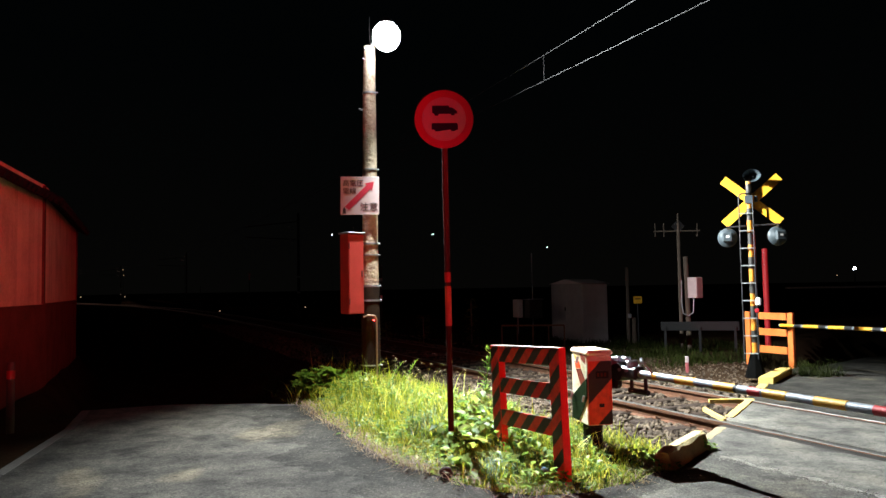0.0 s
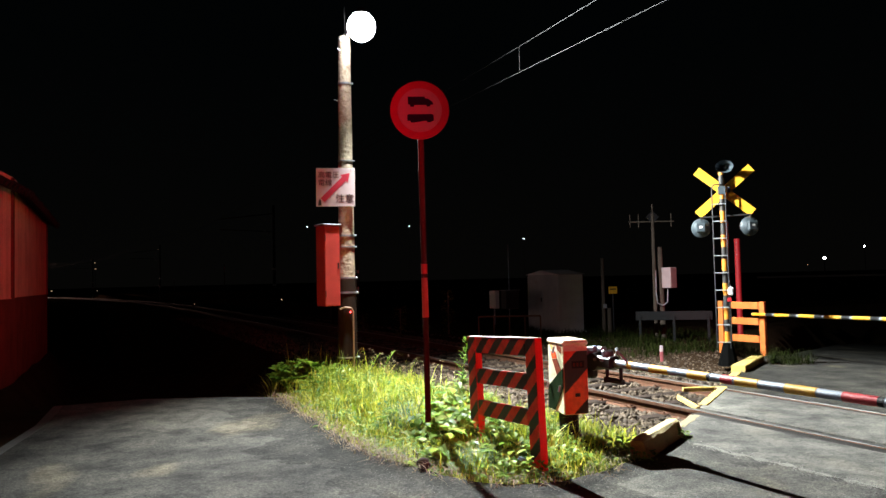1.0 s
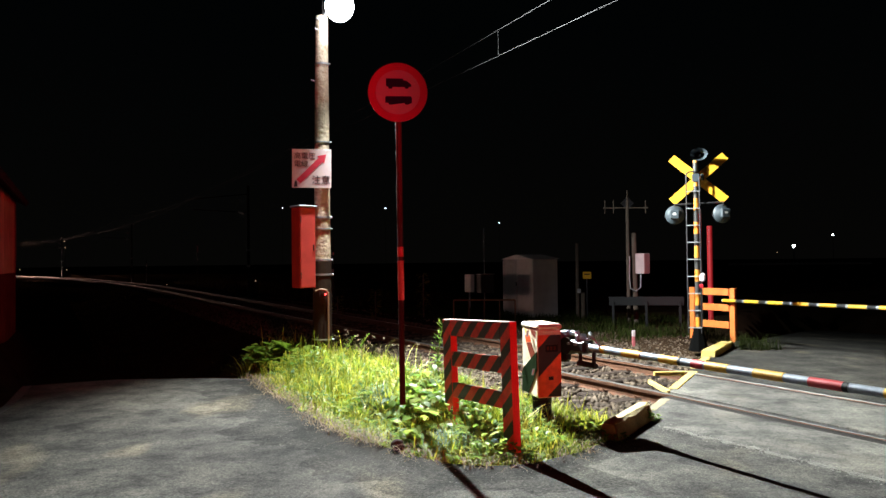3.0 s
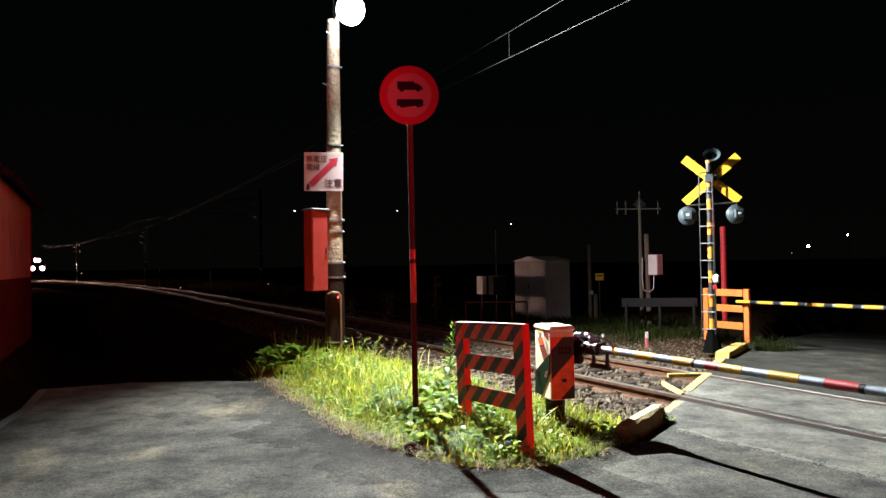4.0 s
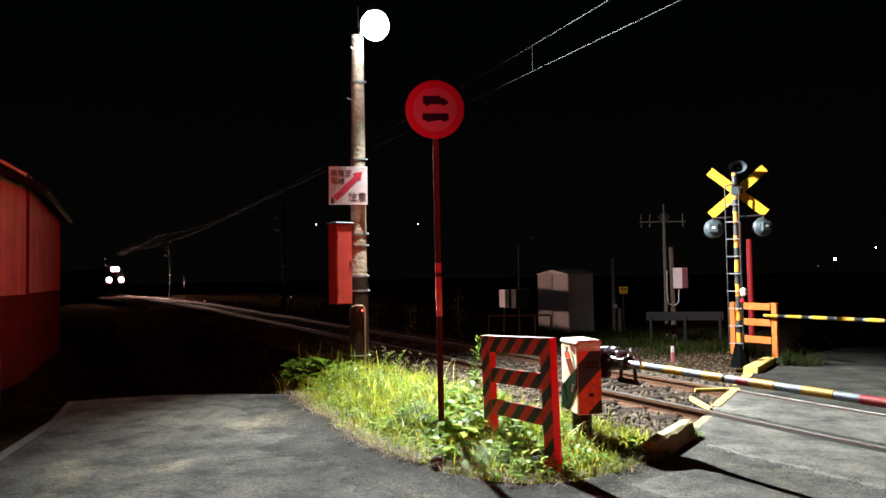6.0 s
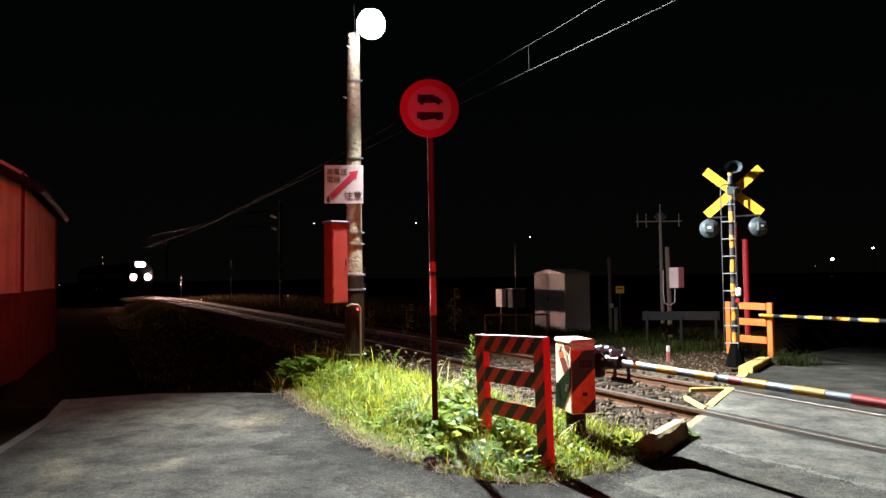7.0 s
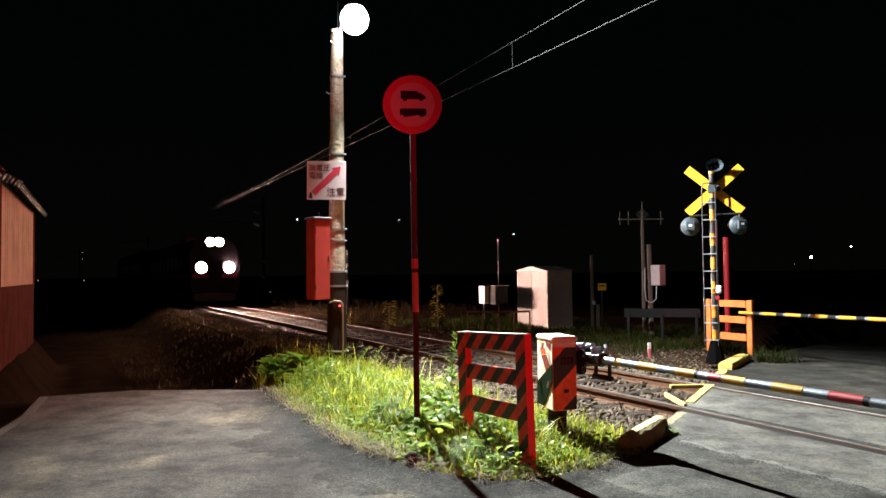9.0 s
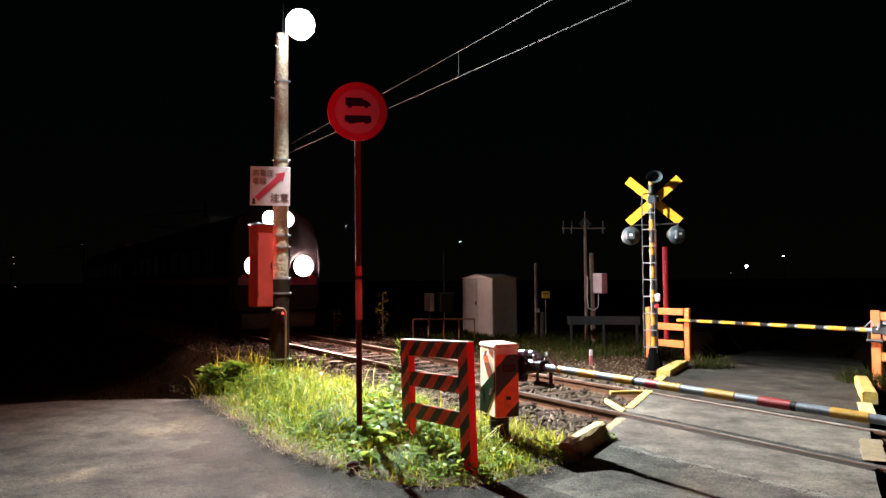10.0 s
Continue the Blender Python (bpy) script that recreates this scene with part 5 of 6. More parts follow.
# ---- far side of the crossing ----
def crossing_signal(m, label, lit=False):
    """Crossing signal: banded post on a flared foot, ladder, crossed boards, bell horn, two hooded lamps."""
    k = -1 if lit else 1                       # which way boards and lamps face
    t = thing("crossing_signal", m, label, "crossing signal", "crossing signals")
    part("post", rod(B(), (0, 0, 0.0), (0, 0, 3.36), 0.048, n=18), M_poststripe, t, "yellow and black banded post", smooth=True)
    foot = B()
    bmesh.ops.create_cone(foot, cap_ends=True, segments=8, radius1=0.175, radius2=0.07, depth=0.42, matrix=Matrix.Translation((0, 0, 0.20)))
    part("foot", foot, M_tube, t)
    for a, off in ((41, 0.075 * k), (-41, 0.085 * k)):
        bm = box(B(), (0, 0, 0), (1.20, 0.008, 0.155), 0.0, Matrix.Translation((0.04, off, 3.03)) @ Matrix.Rotation(radians(a), 4, "Y"))
        part("cross_board", bm, M_yellow, t, "yellow cross board")
    part("clamp", box(B(), (0.0, -0.052, 3.04), (0.13, 0.03, 0.14), 0.008), M_shell, t)
    part("clamp_bolt", rod(B(), (0.11, 0.0, 3.0), (0.11, 0.0, 3.10), 0.03, n=8), M_shell, t)
    horn = B()
    bmesh.ops.create_cone(horn, cap_ends=False, segments=20, radius1=0.15, radius2=0.05, depth=0.18, matrix=Matrix.Translation((0.055, -0.14, 3.43)) @ Matrix.Rotation(radians(90), 4, "X") @ Matrix.Rotation(radians(180), 4, "X") @ Matrix.Diagonal((0.98, 0.74, 1, 1)))
    box(horn, (0.03, 0.0, 3.41), (0.10, 0.14, 0.10), 0.01)
    h = part("horn", horn, M_shell, t, "grey bell-shaped loudspeaker horn")
    part("horn_throat", ball(B(), (0.055, -0.10, 3.43), 0.045, 10), M_dark, h)
    bar = B()
    rod(bar, (-0.38, 0.0, 2.58), (0.46, 0.0, 2.60), 0.016, n=8)
    for x in (-0.365, 0.445):
        rod(bar, (x, 0.0, 2.46), (x, 0.0, 2.60), 0.012, n=8)
    part("cross_arm", bar, M_dark, t)
    for s in (-1, 1):
        # the one on the track side is turned towards the side road
        at = Matrix.Translation((0.04 + s * 0.405, 0, 2.40)) @ Matrix.Rotation(radians(24 if s > 0 and not lit else 0), 4, "Z")
        lampm = Matrix.Rotation(radians(-90 * k), 4, "X")
        bm = B()
        bmesh.ops.create_cone(bm, cap_ends=True, segments=28, radius1=0.15, radius2=0.170, depth=0.035, matrix=lampm @ Matrix.Translation((0, 0, 0.02)))
        bmesh.ops.create_cone(bm, cap_ends=True, segments=28, radius1=0.09, radius2=0.15, depth=0.05, matrix=lampm @ Matrix.Translation((0, 0, -0.022)))
        u = part("lamp_unit", bm, M_shell, t, "round grey lamp housing", m=at)
        part("back_box", box(B(), (0, -0.075 * k, 0), (0.17, 0.07, 0.17), 0.02), M_shell, u)
        part("label_plate", box(B(), (0, -0.113 * k, 0.01), (0.05, 0.004, 0.035), 0.0), M_white, u, "small white plate")
        bm = B()
        bmesh.ops.create_cone(bm, cap_ends=True, segments=28, radius1=0.115, radius2=0.095, depth=0.03, matrix=lampm @ Matrix.Translation((0, 0, 0.05)))
        part("lens", bm, M_redglow if lit or s > 0 else M_lens, u)
        bm = B()
        ring = [(0.125 * math.cos(radians(-20 + 220 * i / 14)), 0.125 * math.sin(radians(-20 + 220 * i / 14))) for i in range(15)]
        for (x0, z0), (x1, z1) in zip(ring[:-1], ring[1:]):
            q = [bm.verts.new((xx, yy * k, zz)) for xx, yy, zz in ((x0, 0.05, z0), (x1, 0.05, z1), (x1, 0.20, z1), (x0, 0.20, z0))]
            bm.faces.new(q)
        bmesh.ops.solidify(bm, geom=bm.faces[:], thickness=0.004)
        part("hood", bm, M_black, u)
    lad = B()
    for x in (-0.165, 0.055):
        rod(lad, (x, -0.07, 0.30), (x, -0.07, 3.06), 0.011, n=8)
    hoop = [(-0.165, -0.07, 3.06), (-0.155, -0.07, 3.12), (-0.12, -0.07, 3.145), (0.0, -0.06, 3.15)]
    for p, q in zip(hoop[:-1], hoop[1:]):
        rod(lad, p, q, 0.011, n=8)
    la = part("ladder", lad, M_dark, t)
    for i in range(9):
        part("rung", rod(B(), (-0.165, -0.075, 0.40 + 0.30 * i), (0.055, -0.075, 0.40 + 0.30 * i), 0.010, n=8), M_zinc, la)
    part("junction_box", box(B(), (0.085, -0.06, 1.28), (0.10, 0.09, 0.15), 0.03), M_white, t, "small white junction box")
    part("red_button", box(B(), (0.06, -0.06, 1.13), (0.07, 0.06, 0.07), 0.01), M_red, t)
    part("conduit", rod(B(), (0.065, 0.02, 0.4), (0.065, 0.02, 2.5), 0.014, n=8), M_zinc, t)
    return t


crossing_signal(FAR_SIGNAL, "crossing signal with yellow crossed boards, ladder and dark lamps")
for eye, aim, watts, cone in RED_SIGNALS:
    d = Vector(aim) - Vector(eye)
    back = Vector((d.x, d.y, 0)).normalized() * 0.28
    side = Vector((d.y, -d.x, 0)).normalized() * 0.365
    q = Vector(eye) - back - side
    crossing_signal(pose(q.x, q.y, -0.11, 0, 0, math.degrees(math.atan2(d.y, d.x)) + 90), "crossing signal with red lamps alight, beside the near road", True)

fence_panel(pose(6.60, 14.50, -0.05, 0, 0, TURN), M_orange, "plain orange steel safety fence behind the crossing signal", 1.05, 1.06, (0.98, 0.66, 0.31), post=0.125)
fence_panel(pose(9.0, 10.2, -0.05, 0, 0, TURN), M_orange, "plain orange steel safety fence beside the far barrier", 1.30, 1.12, (1.03, 0.70, 0.36))
FAR_BANDS = [(0.63, 0.73, M_yellow)]
for i in range(7):
    FAR_BANDS += [(0.80 + 0.53 * i, 0.95 + 0.53 * i, M_black), (0.96 + 0.53 * i, 1.28 + 0.53 * i, M_yellow)]
barrier_machine(place(5.95, 12.15, 0.0, 180), "far crossing barrier drive with its pole lowered", M_boxstripe, 1, 4.48, FAR_BANDS)


def relay_cabinet():
    t = thing("relay_cabinet", pose(3.82, 21.75, -0.05, 0, 0, 20), "grey metal relay cabinet with a low gabled roof", "cabinet")
    w, d, h = 0.84, 1.95, 1.72
    part("body", box(B(), (w / 2, d / 2, h / 2), (w, d, h), 0.01), M_grey, t)
    for i in range(2):
        part("door", box(B(), (-0.008, d * (0.25 + 0.5 * i), h / 2 + 0.02), (0.016, d / 2 - 0.03, h - 0.16), 0.004), M_grey, t)
    part("mid_band", box(B(), (-0.012, d / 2, 0.86), (0.014, d, 0.05), 0.003), M_grey, t)
    bm = B()
    pts = [(-0.06, -0.05, h), (w + 0.06, -0.05, h), (w + 0.06, d + 0.05, h), (-0.06, d + 0.05, h), (-0.06, d / 2, h + 0.14), (w + 0.06, d / 2, h + 0.14)]
    v = [bm.verts.new(p) for p in pts]
    for f in ((0, 3, 2, 1), (0, 1, 5, 4), (2, 3, 4, 5), (0, 4, 3), (1, 2, 5)):
        bm.faces.new([v[i] for i in f])
    bmesh.ops.recalc_face_normals(bm, faces=bm.faces[:])
    part("roof", bm, M_white, t, "pale gabled sheet roof")
    part("plinth", box(B(), (w / 2, d / 2, -0.05), (w + 0.12, d + 0.12, 0.14), 0.01), M_concrete, t)
    part("handle", box(B(), (-0.03, d * 0.52, 0.95), (0.03, 0.04, 0.12), 0.006), M_dark, t)
    part("name_plate", box(B(), (-0.018, d * 0.70, 1.50), (0.004, 0.16, 0.08), 0.0), M_concrete, t)


relay_cabinet()


def slim_post(x, y, h, r, label, name="post", material=None, reflectors=(), cat="post", tilt=0):
    z = ground_z(x, y)
    t = thing(name, pose(x, y, z, 0, tilt, 0), label, cat, "trackside posts")
    part("shaft", rod(B(), (0, 0, -0.2), (0, 0, h - z), r, r * 0.85, 10), material or M_pole, t, smooth=True)
    for zz in reflectors:
        part("reflector", rod(B(), (0, 0, zz - z - 0.06), (0, 0, zz - z + 0.06), r * 1.35, n=10), M_white, t, "pale reflector")
    return t


# switch boxes on posts by the track
p = slim_post(2.60, 24.1, 2.70, 0.014, "thin pole carrying a small control box", "control_post", M_zinc)
tilted = Matrix.Rotation(radians(20), 4, "Z")
part("control_box", box(B(), (0.0, -0.05, 0.94), (0.46, 0.38, 0.60), 0.012, tilted), M_dull, p, "dark grey control box")
part("rain_lid", box(B(), (0.0, -0.05, 1.255), (0.52, 0.48, 0.02), 0.004, tilted), M_zinc, p)
q = slim_post(2.17, 24.8, 0.70, 0.03, "short stake carrying a pale control box", "control_post", M_zinc)
part("control_box", box(B(), (0.0, 0.0, 0.94), (0.15, 0.48, 0.60), 0.012, tilted), M_white, q, "white control box")
p = slim_post(4.92, 20.8, 2.10, 0.055, "short dark post with clamps and a stub beside it", "cable_post", M_oldwood)
part("clamp", box(B(), (0.03, -0.06, 0.80), (0.10, 0.06, 0.12), 0.01), M_zinc, p)
part("stub", rod(B(), (0.16, 0, -0.2), (0.16, 0, 0.75), 0.06, n=10), M_oldwood, p)
slim = thing("notice_board", pose(5.22, 20.9, 0), "small yellow notice board on a stake", "notice board")
part("stake", rod(B(), (0, 0, -0.2), (0, 0, 1.1), 0.02, n=8), M_dark, slim)
part("board", box(B(), (0, -0.03, 1.18), (0.24, 0.012, 0.20), 0.003), M_yellow, slim)
part("lettering_bar", box(B(), (0, -0.039, 1.21), (0.17, 0.004, 0.035), 0), M_black, slim)

p = thing("signal_mast", pose(5.74, 18.65, -0.05), "thin mast with outrigger aerials and a pale switch box", "mast")
part("shaft", rod(B(), (0, 0, -0.2), (0, 0, 3.2), 0.05, 0.04, 12), M_oldwood, p, smooth=True)
part("second_shaft", rod(B(), (0.20, 0.03, -0.2), (0.17, 0.03, 2.35), 0.07, 0.06, 12), M_oldwood, p, smooth=True)
at = Matrix.Translation((0.36, -0.06, 1.56)) @ Matrix.Rotation(radians(38), 4, "Z")
part("switch_box", box(B(), (0, 0, 0), (0.27, 0.27, 0.52), 0.015), M_pink, p, "pale pinkish switch box", m=at)
part("switch_door", box(B(), (0.141, 0, 0), (0.012, 0.23, 0.48), 0.004), M_pink, p, m=at)
part("switch_handle", box(B(), (0.151, 0.07, 0), (0.012, 0.02, 0.07), 0.003), M_dark, p, m=at)
bm = B()
cps = [(0.02, -0.07, 1.75), (0.0, -0.10, 1.2), (0.03, -0.10, 0.92), (0.16, -0.12, 0.86), (0.28, -0.12, 0.95), (0.30, -0.10, 1.28)]
for a, b in zip(cps[:-1], cps[1:]):
    rod(bm, a, b, 0.014, n=8)
part("cable", bm, M_zinc, p)
bm = B()
rod(bm, (-0.62, 0, 3.0), (0.55, 0, 3.0), 0.018, n=8)
rod(bm, (0, 0, 2.95), (0, 0, 3.45), 0.02, n=8)
for x in (-0.58, -0.36, 0.48):
    rod(bm, (x, 0, 2.86), (x, 0, 3.20), 0.014, n=6)
part("outrigger", bm, M_oldwood, p)
part("top_plate", box(B(), (0, 0, 3.12), (0.24, 0.02, 0.24), 0.0, Matrix.Translation((0, 0, 3.12)) @ Matrix.Rotation(radians(45), 4, "Y") @ Matrix.Translation((0, 0, -3.12))), M_dark, p)


def guard_rail(a, b, z, label, h=0.20, posts=2):
    a, b = Vector((*a, 0)), Vector((*b, 0))
    d = b - a
    t = thing("guard_rail", Matrix.Translation((a.x, a.y, 0)) @ Matrix.Rotation(-math.atan2(d.x, d.y), 4, "Z"), label, "guard rail", "guard rails")
    part("beam", box(B(), (0, d.length / 2, z), (0.05, d.length, h), 0.01), M_black, t)
    n = max(2, posts)
    for i in range(n):
        part("post", box(B(), (0.04, 0.1 + (d.length - 0.2) * i / (n - 1), z / 2 - 0.05), (0.05, 0.06, z + 0.1), 0.004), M_black, t)
    return t


guard_rail((5.10, 18.2), (6.85, 17.75), 0.58, "dark steel guard rail in the grass beyond the track", 0.22, 3)


def cable_fence(a, b, h, n, label):
    a, b = Vector((*a, 0)), Vector((*b, 0))
    d = b - a
    t = thing("low_railing", Matrix.Translation((a.x, a.y, -0.05)) @ Matrix.Rotation(-math.atan2(d.x, d.y), 4, "Z"), label, "railing")
    part("top_rail", rod(B(), (0, 0, h), (0, d.length, h), 0.024, n=8), M_rustpipe, t)
    for i in range(n):
        part("post", rod(B(), (0, d.length * i / (n - 1), -0.1), (0, d.length * i / (n - 1), h), 0.02, n=8), M_rustpipe, t)
    return t


cable_fence((1.35, 20.6), (3.05, 20.35), 0.58, 5, "low rusty pipe railing beside the relay cabinet")


M_dimred2 = mat("faded_red_paint", (0.32, 0.07, 0.08), 0.7, var=0.3, scale=12, bump=0.1)


def marker(x, y, h):
    t = thing("track_marker", pose(x, y, ground_z(x, y)), "small white and red track marker stake", "marker")
    part("stake", box(B(), (0, 0, h * 0.3), (0.055, 0.04, h * 0.75), 0.006), M_dimred2, t)
    part("cap", box(B(), (0, 0, h * 0.80), (0.058, 0.044, h * 0.40), 0.006), M_pink, t)


marker(4.46, 14.2, 0.30)

# Post's red stands in for the far signal's red light.
M_dimred = mat("post_redlit", (0.36, 0.010, 0.016), 0.6, var=0.3, scale=6, bump=0.1)
p = thing("red_post", pose(7.75, 18.3, 0), "tall post behind the crossing, signal red put into its colour", "post")
part("shaft", rod(B(), (0, 0, -0.2), (0, 0, 2.45), 0.07, 0.07, 14), M_dimred, p, smooth=True)
for z in (2.35, 2.05):
    part("bolt", ball(B(), (-0.05, -0.075, z), 0.012, 8), M_zinc, p)

t = thing("delineator", pose(-5.33, 8.83, 0), "grey-white roadside delineator post with a red band", "delineator")
part("shaft", rod(B(), (0, 0, -0.1), (0, 0, 0.80), 0.045, n=14), M_edging, t, smooth=True)
part("reflector", rod(B(), (0, 0, 0.60), (0, 0, 0.70), 0.047, n=14), M_red, t)

# trackside posts with reflectors and a mast along the line
for u, v, h, refl in ((33.6, 10.6, 4.6, (1.2, 2.1)), (28.6, 10.2, 2.6, (1.3, 2.0)), (59.75, 10.16, 3.2, (2.6, 2.75, 2.9, 3.05)), (82.5, 8.85, 2.25, (1.2, 1.5, 1.8))):
    c = AU * u + AV * v
    slim_post(c.x, c.y, h, 0.035, "slim trackside post with pale reflectors", "trackside_post", M_dull, refl)


M_vine = leaf_mat("yellowish_vine", (0.10, 0.09, 0.013), (0.18, 0.15, 0.025), (0.27, 0.21, 0.04), 0.8, spec=0.1)


def vine_post(x, y, h, seed):
    t = thing("vine_post", pose(x, y, ground_z(x, y)), "short post overgrown with yellowish vine", "overgrown post")
    part("stake", rod(B(), (0, 0, -0.1), (0, 0, h), 0.025, n=8), M_oldwood, t)
    w = Leaves(seed)
    for i in range(90):
        z = w.r.uniform(0.05, h * 1.05)
        a = w.r.uniform(0, 6.283)
        r = 0.06 + 0.10 * w.r.random()
        w.leaf(r * math.cos(a), r * math.sin(a), z, 0.10, 0.07, a, w.r.uniform(-0.6, 0.6))
    w.done("vine", M_vine, "", "", t)


vine_post(0.55, 22.5, 1.25, 51)
vine_post(-0.95, 23.3, 0.95, 52)
vine_post(-2.2, 24.0, 0.75, 53)

bm = B()
bmesh.ops.create_icosphere(bm, subdivisions=3, radius=0.060)
for v in bm.verts:
    v.co *= 1 + 0.22 * noise.noise(v.co * 22)
    v.co.z *= 0.85
tagged(part("clod", bm, M_darkbrown, None, m=pose(-0.07, 6.30, 0.045), smooth=True), "dark round clod of earth at the edge of the grass", "clod")

t = thing("plastic_scrap", pose(0.73, 6.02, 0.13, 12, 20, 40), "scrap of pale blue plastic caught in the weeds", "litter")
bm = B()
for i in range(4):
    box(bm, (0.012 * i - 0.018, 0.008 * (i % 2), 0.006 * i), (0.020, 0.04, 0.004), 0.0, Matrix.Rotation(radians(25 * i - 30), 4, "Y"))
part("film", bm, mat("blue_plastic", (0.16, 0.28, 0.42), 0.3, bump=0.0), t)

# ---- overhead line ----
def overhead():
    t = thing("overhead_line", place(0, 7.25, 0), "overhead contact wire hung below a messenger wire", "overhead wire")
    us = list(range(-30, 46, 5)) + list(range(50, 200, 6))

    def sag(u):
        return 5.45 + 0.00055 * ((u + 2) % 80 - 40) ** 2

    for nm, zf, r in (("contact_wire", lambda u: 5.37, 0.008), ("messenger_wire", sag, 0.008)):
        bm = B()
        for a, b in zip(us[:-1], us[1:]):
            rod(bm, (bend(a), a, zf(a)), (bend(b), b, zf(b)), r, n=6)
        part(nm, bm, M_wire, t)
    for u in (-6, 2.5, 11.3, 20, 29, 38, 47):
        part("dropper", rod(B(), (bend(u), u, 5.37), (bend(u), u, sag(u)), 0.006, n=5), M_wire, t)


overhead()


def mast(u, v, h):
    c = AU * u + AV * (v + bend(u))
    t = thing("overhead_mast", pose(c.x, c.y, -0.3, 0, 0, TURN), "slim dark overhead line mast with a bracket", "mast", "overhead masts")
    part("shaft", rod(B(), (0, 0, 0), (0, 0, h), 0.10, 0.08, 12), M_dull, t, smooth=True)
    bm = B()
    rod(bm, (0, 0, h - 0.5), (-(v - 7.25), 0, h - 0.9), 0.03, n=8)
    rod(bm, (0, 0, h - 1.6), (-(v - 7.25), 0, h - 1.5), 0.025, n=8)
    part("bracket", bm, M_dull, t)
    for z in (h - 0.98, h - 1.70):
        ins = B()
        for i in range(4):
            rod(ins, (-0.28 - 0.09 * i, 0, z + 0.035 * i), (-0.33 - 0.09 * i, 0, z + 0.035 * i), 0.085, 0.05, 10)
        part("insulator", ins, M_white, t, "white ribbed insulator")
    for z in (2.75, 1.80):
        part("reflective_band", rod(B(), (0, 0, z - 0.05), (0, 0, z + 0.05), 0.105, n=12), M_white, t)


mast(44, 10.4, 6.6)
mast(90.25, 10.4, 6.6)
mast(134, 10.4, 6.6)

# ---- the barn beside the line ----
def barn(m, u0, u1, label):
    t = thing("barn", m, label, "barn", "barns beside the road")
    part("wall", box(B(), (-0.10, (u0 + u1) / 2, 2.55), (0.20, u1 - u0, 2.20), 0.0), M_wall, t, "pale plastered upper wall")
    part("wainscot", box(B(), (-0.085, (u0 + u1) / 2, 0.66), (0.23, u1 - u0, 1.58), 0.0), M_wainscot, t, "dark board wainscot")
    for y in np.arange(u0 + 0.3, u1, 0.455):
        part("batten", box(B(), (0.031, y, 0.66), (0.006, 0.03, 1.56), 0.0), M_wainscot, t)
    rng = random.Random(int(u1 * 10))
    y = u0 + 0.02
    while y < u1 - 0.15:
        w = min(rng.uniform(0.16, 0.24), u1 - 0.13 - y)
        part("board", box(B(), (0.006 + 0.003 * rng.random(), y + w / 2, 2.55 - 0.015 * rng.random()), (0.016, w - 0.006, 2.17 + 0.02 * rng.random()), 0.0), M_wall, t)
        y += w
    part("sill_board", box(B(), (0.02, (u0 + u1) / 2, 1.455), (0.05, u1 - u0, 0.025), 0.003), M_wainscot, t)
    part("corner_post", box(B(), (0.02, u1 - 0.06, 2.55), (0.05, 0.12, 2.15), 0.004), M_wainscot, t)
    for y, nm in ((u0, "gable_wall"), (u1 - 0.165, "gable_wall")):
        bm = B()
        pts = [(-0.2, 0), (-6.2, 0), (-6.2, 3.6), (-3.2, 5.2), (-0.2, 3.6)]
        f = [bm.verts.new((x, y, z)) for x, z in pts]
        g = [bm.verts.new((x, y + 0.16, z)) for x, z in pts]
        bm.faces.new(f)
        bm.faces.new(g[::-1])
        for i in range(5):
            j = (i + 1) % 5
            bm.faces.new((f[j], f[i], g[i], g[j]))
        bmesh.ops.recalc_face_normals(bm, faces=bm.faces[:])
        part(nm, bm, M_wall, t)
    part("back_wall", box(B(), (-6.3, (u0 + u1) / 2, 1.8), (0.2, u1 - u0, 3.6), 0.0), M_wall, t)
    for s in (0, 1):
        bm = B()
        L = u1 - u0 + 0.8
        x0, x1 = (0.26, -3.2) if not s else (-6.9, -3.2)
        z0, z1 = 3.30 if not s else 3.2, 5.40
        vs = [bm.verts.new(p) for p in ((x0, u0 - 0.15, z0), (x0, u1 + 0.15, z0), (x1, u1 + 0.15, z1), (x1, u0 - 0.15, z1))]
        fc = bm.faces.new(vs)
        bmesh.ops.solidify(bm, geom=[fc], thickness=0.10)
        r = part("roof_slope", bm, M_roof, t, "dark tiled roof slope")
        if not s:
            me = None
            for y in np.arange(u0 - 0.1, u1 + 0.15, 0.27):
                if me is None:
                    k = part("eave_tile", rod(B(), (0.31, 0, 3.32), (-0.06, 0, 3.54), 0.07, n=8), M_roof, r)
                    me = k.data
                else:
                    k = new("eave_tile", me)
                    k.parent = r
                k.matrix_basis = Matrix.Translation((0, y, 0))


BARN_AT = (-6.48, 11.02, 23.4)
JOINT = 2.45
barn(pose(BARN_AT[0], BARN_AT[1], -0.02, 0, 0, BARN_AT[2]), JOINT, 10.1, "plastered barn with a dark wainscot and tiled eaves")
p = pose(BARN_AT[0], BARN_AT[1], 0, 0, 0, BARN_AT[2]) @ Vector((0.0, JOINT, 0))
barn(pose(p.x, p.y, -0.035, 0, 0, 16.5), -12.0, -0.02, "long barn joining the next one at a slight bend")

# ---- far lights over the dark plain ----
def far_lamp(az, el, dist, r, material, label):
    x, y, z = dist * math.sin(radians(az)), dist * math.cos(radians(az)), 1.6 + dist * math.tan(radians(el))
    t = thing("distant_lamp", pose(x, y, 0), label, "street lamp", "distant lamps")
    part("mast", rod(B(), (0, 0, -1.8), (0, 0, z), r * 0.35, n=6), M_dark, t)
    part("luminaire", ball(B(), (0, 0, z), r, 10), material, t, "far-off glowing luminaire")


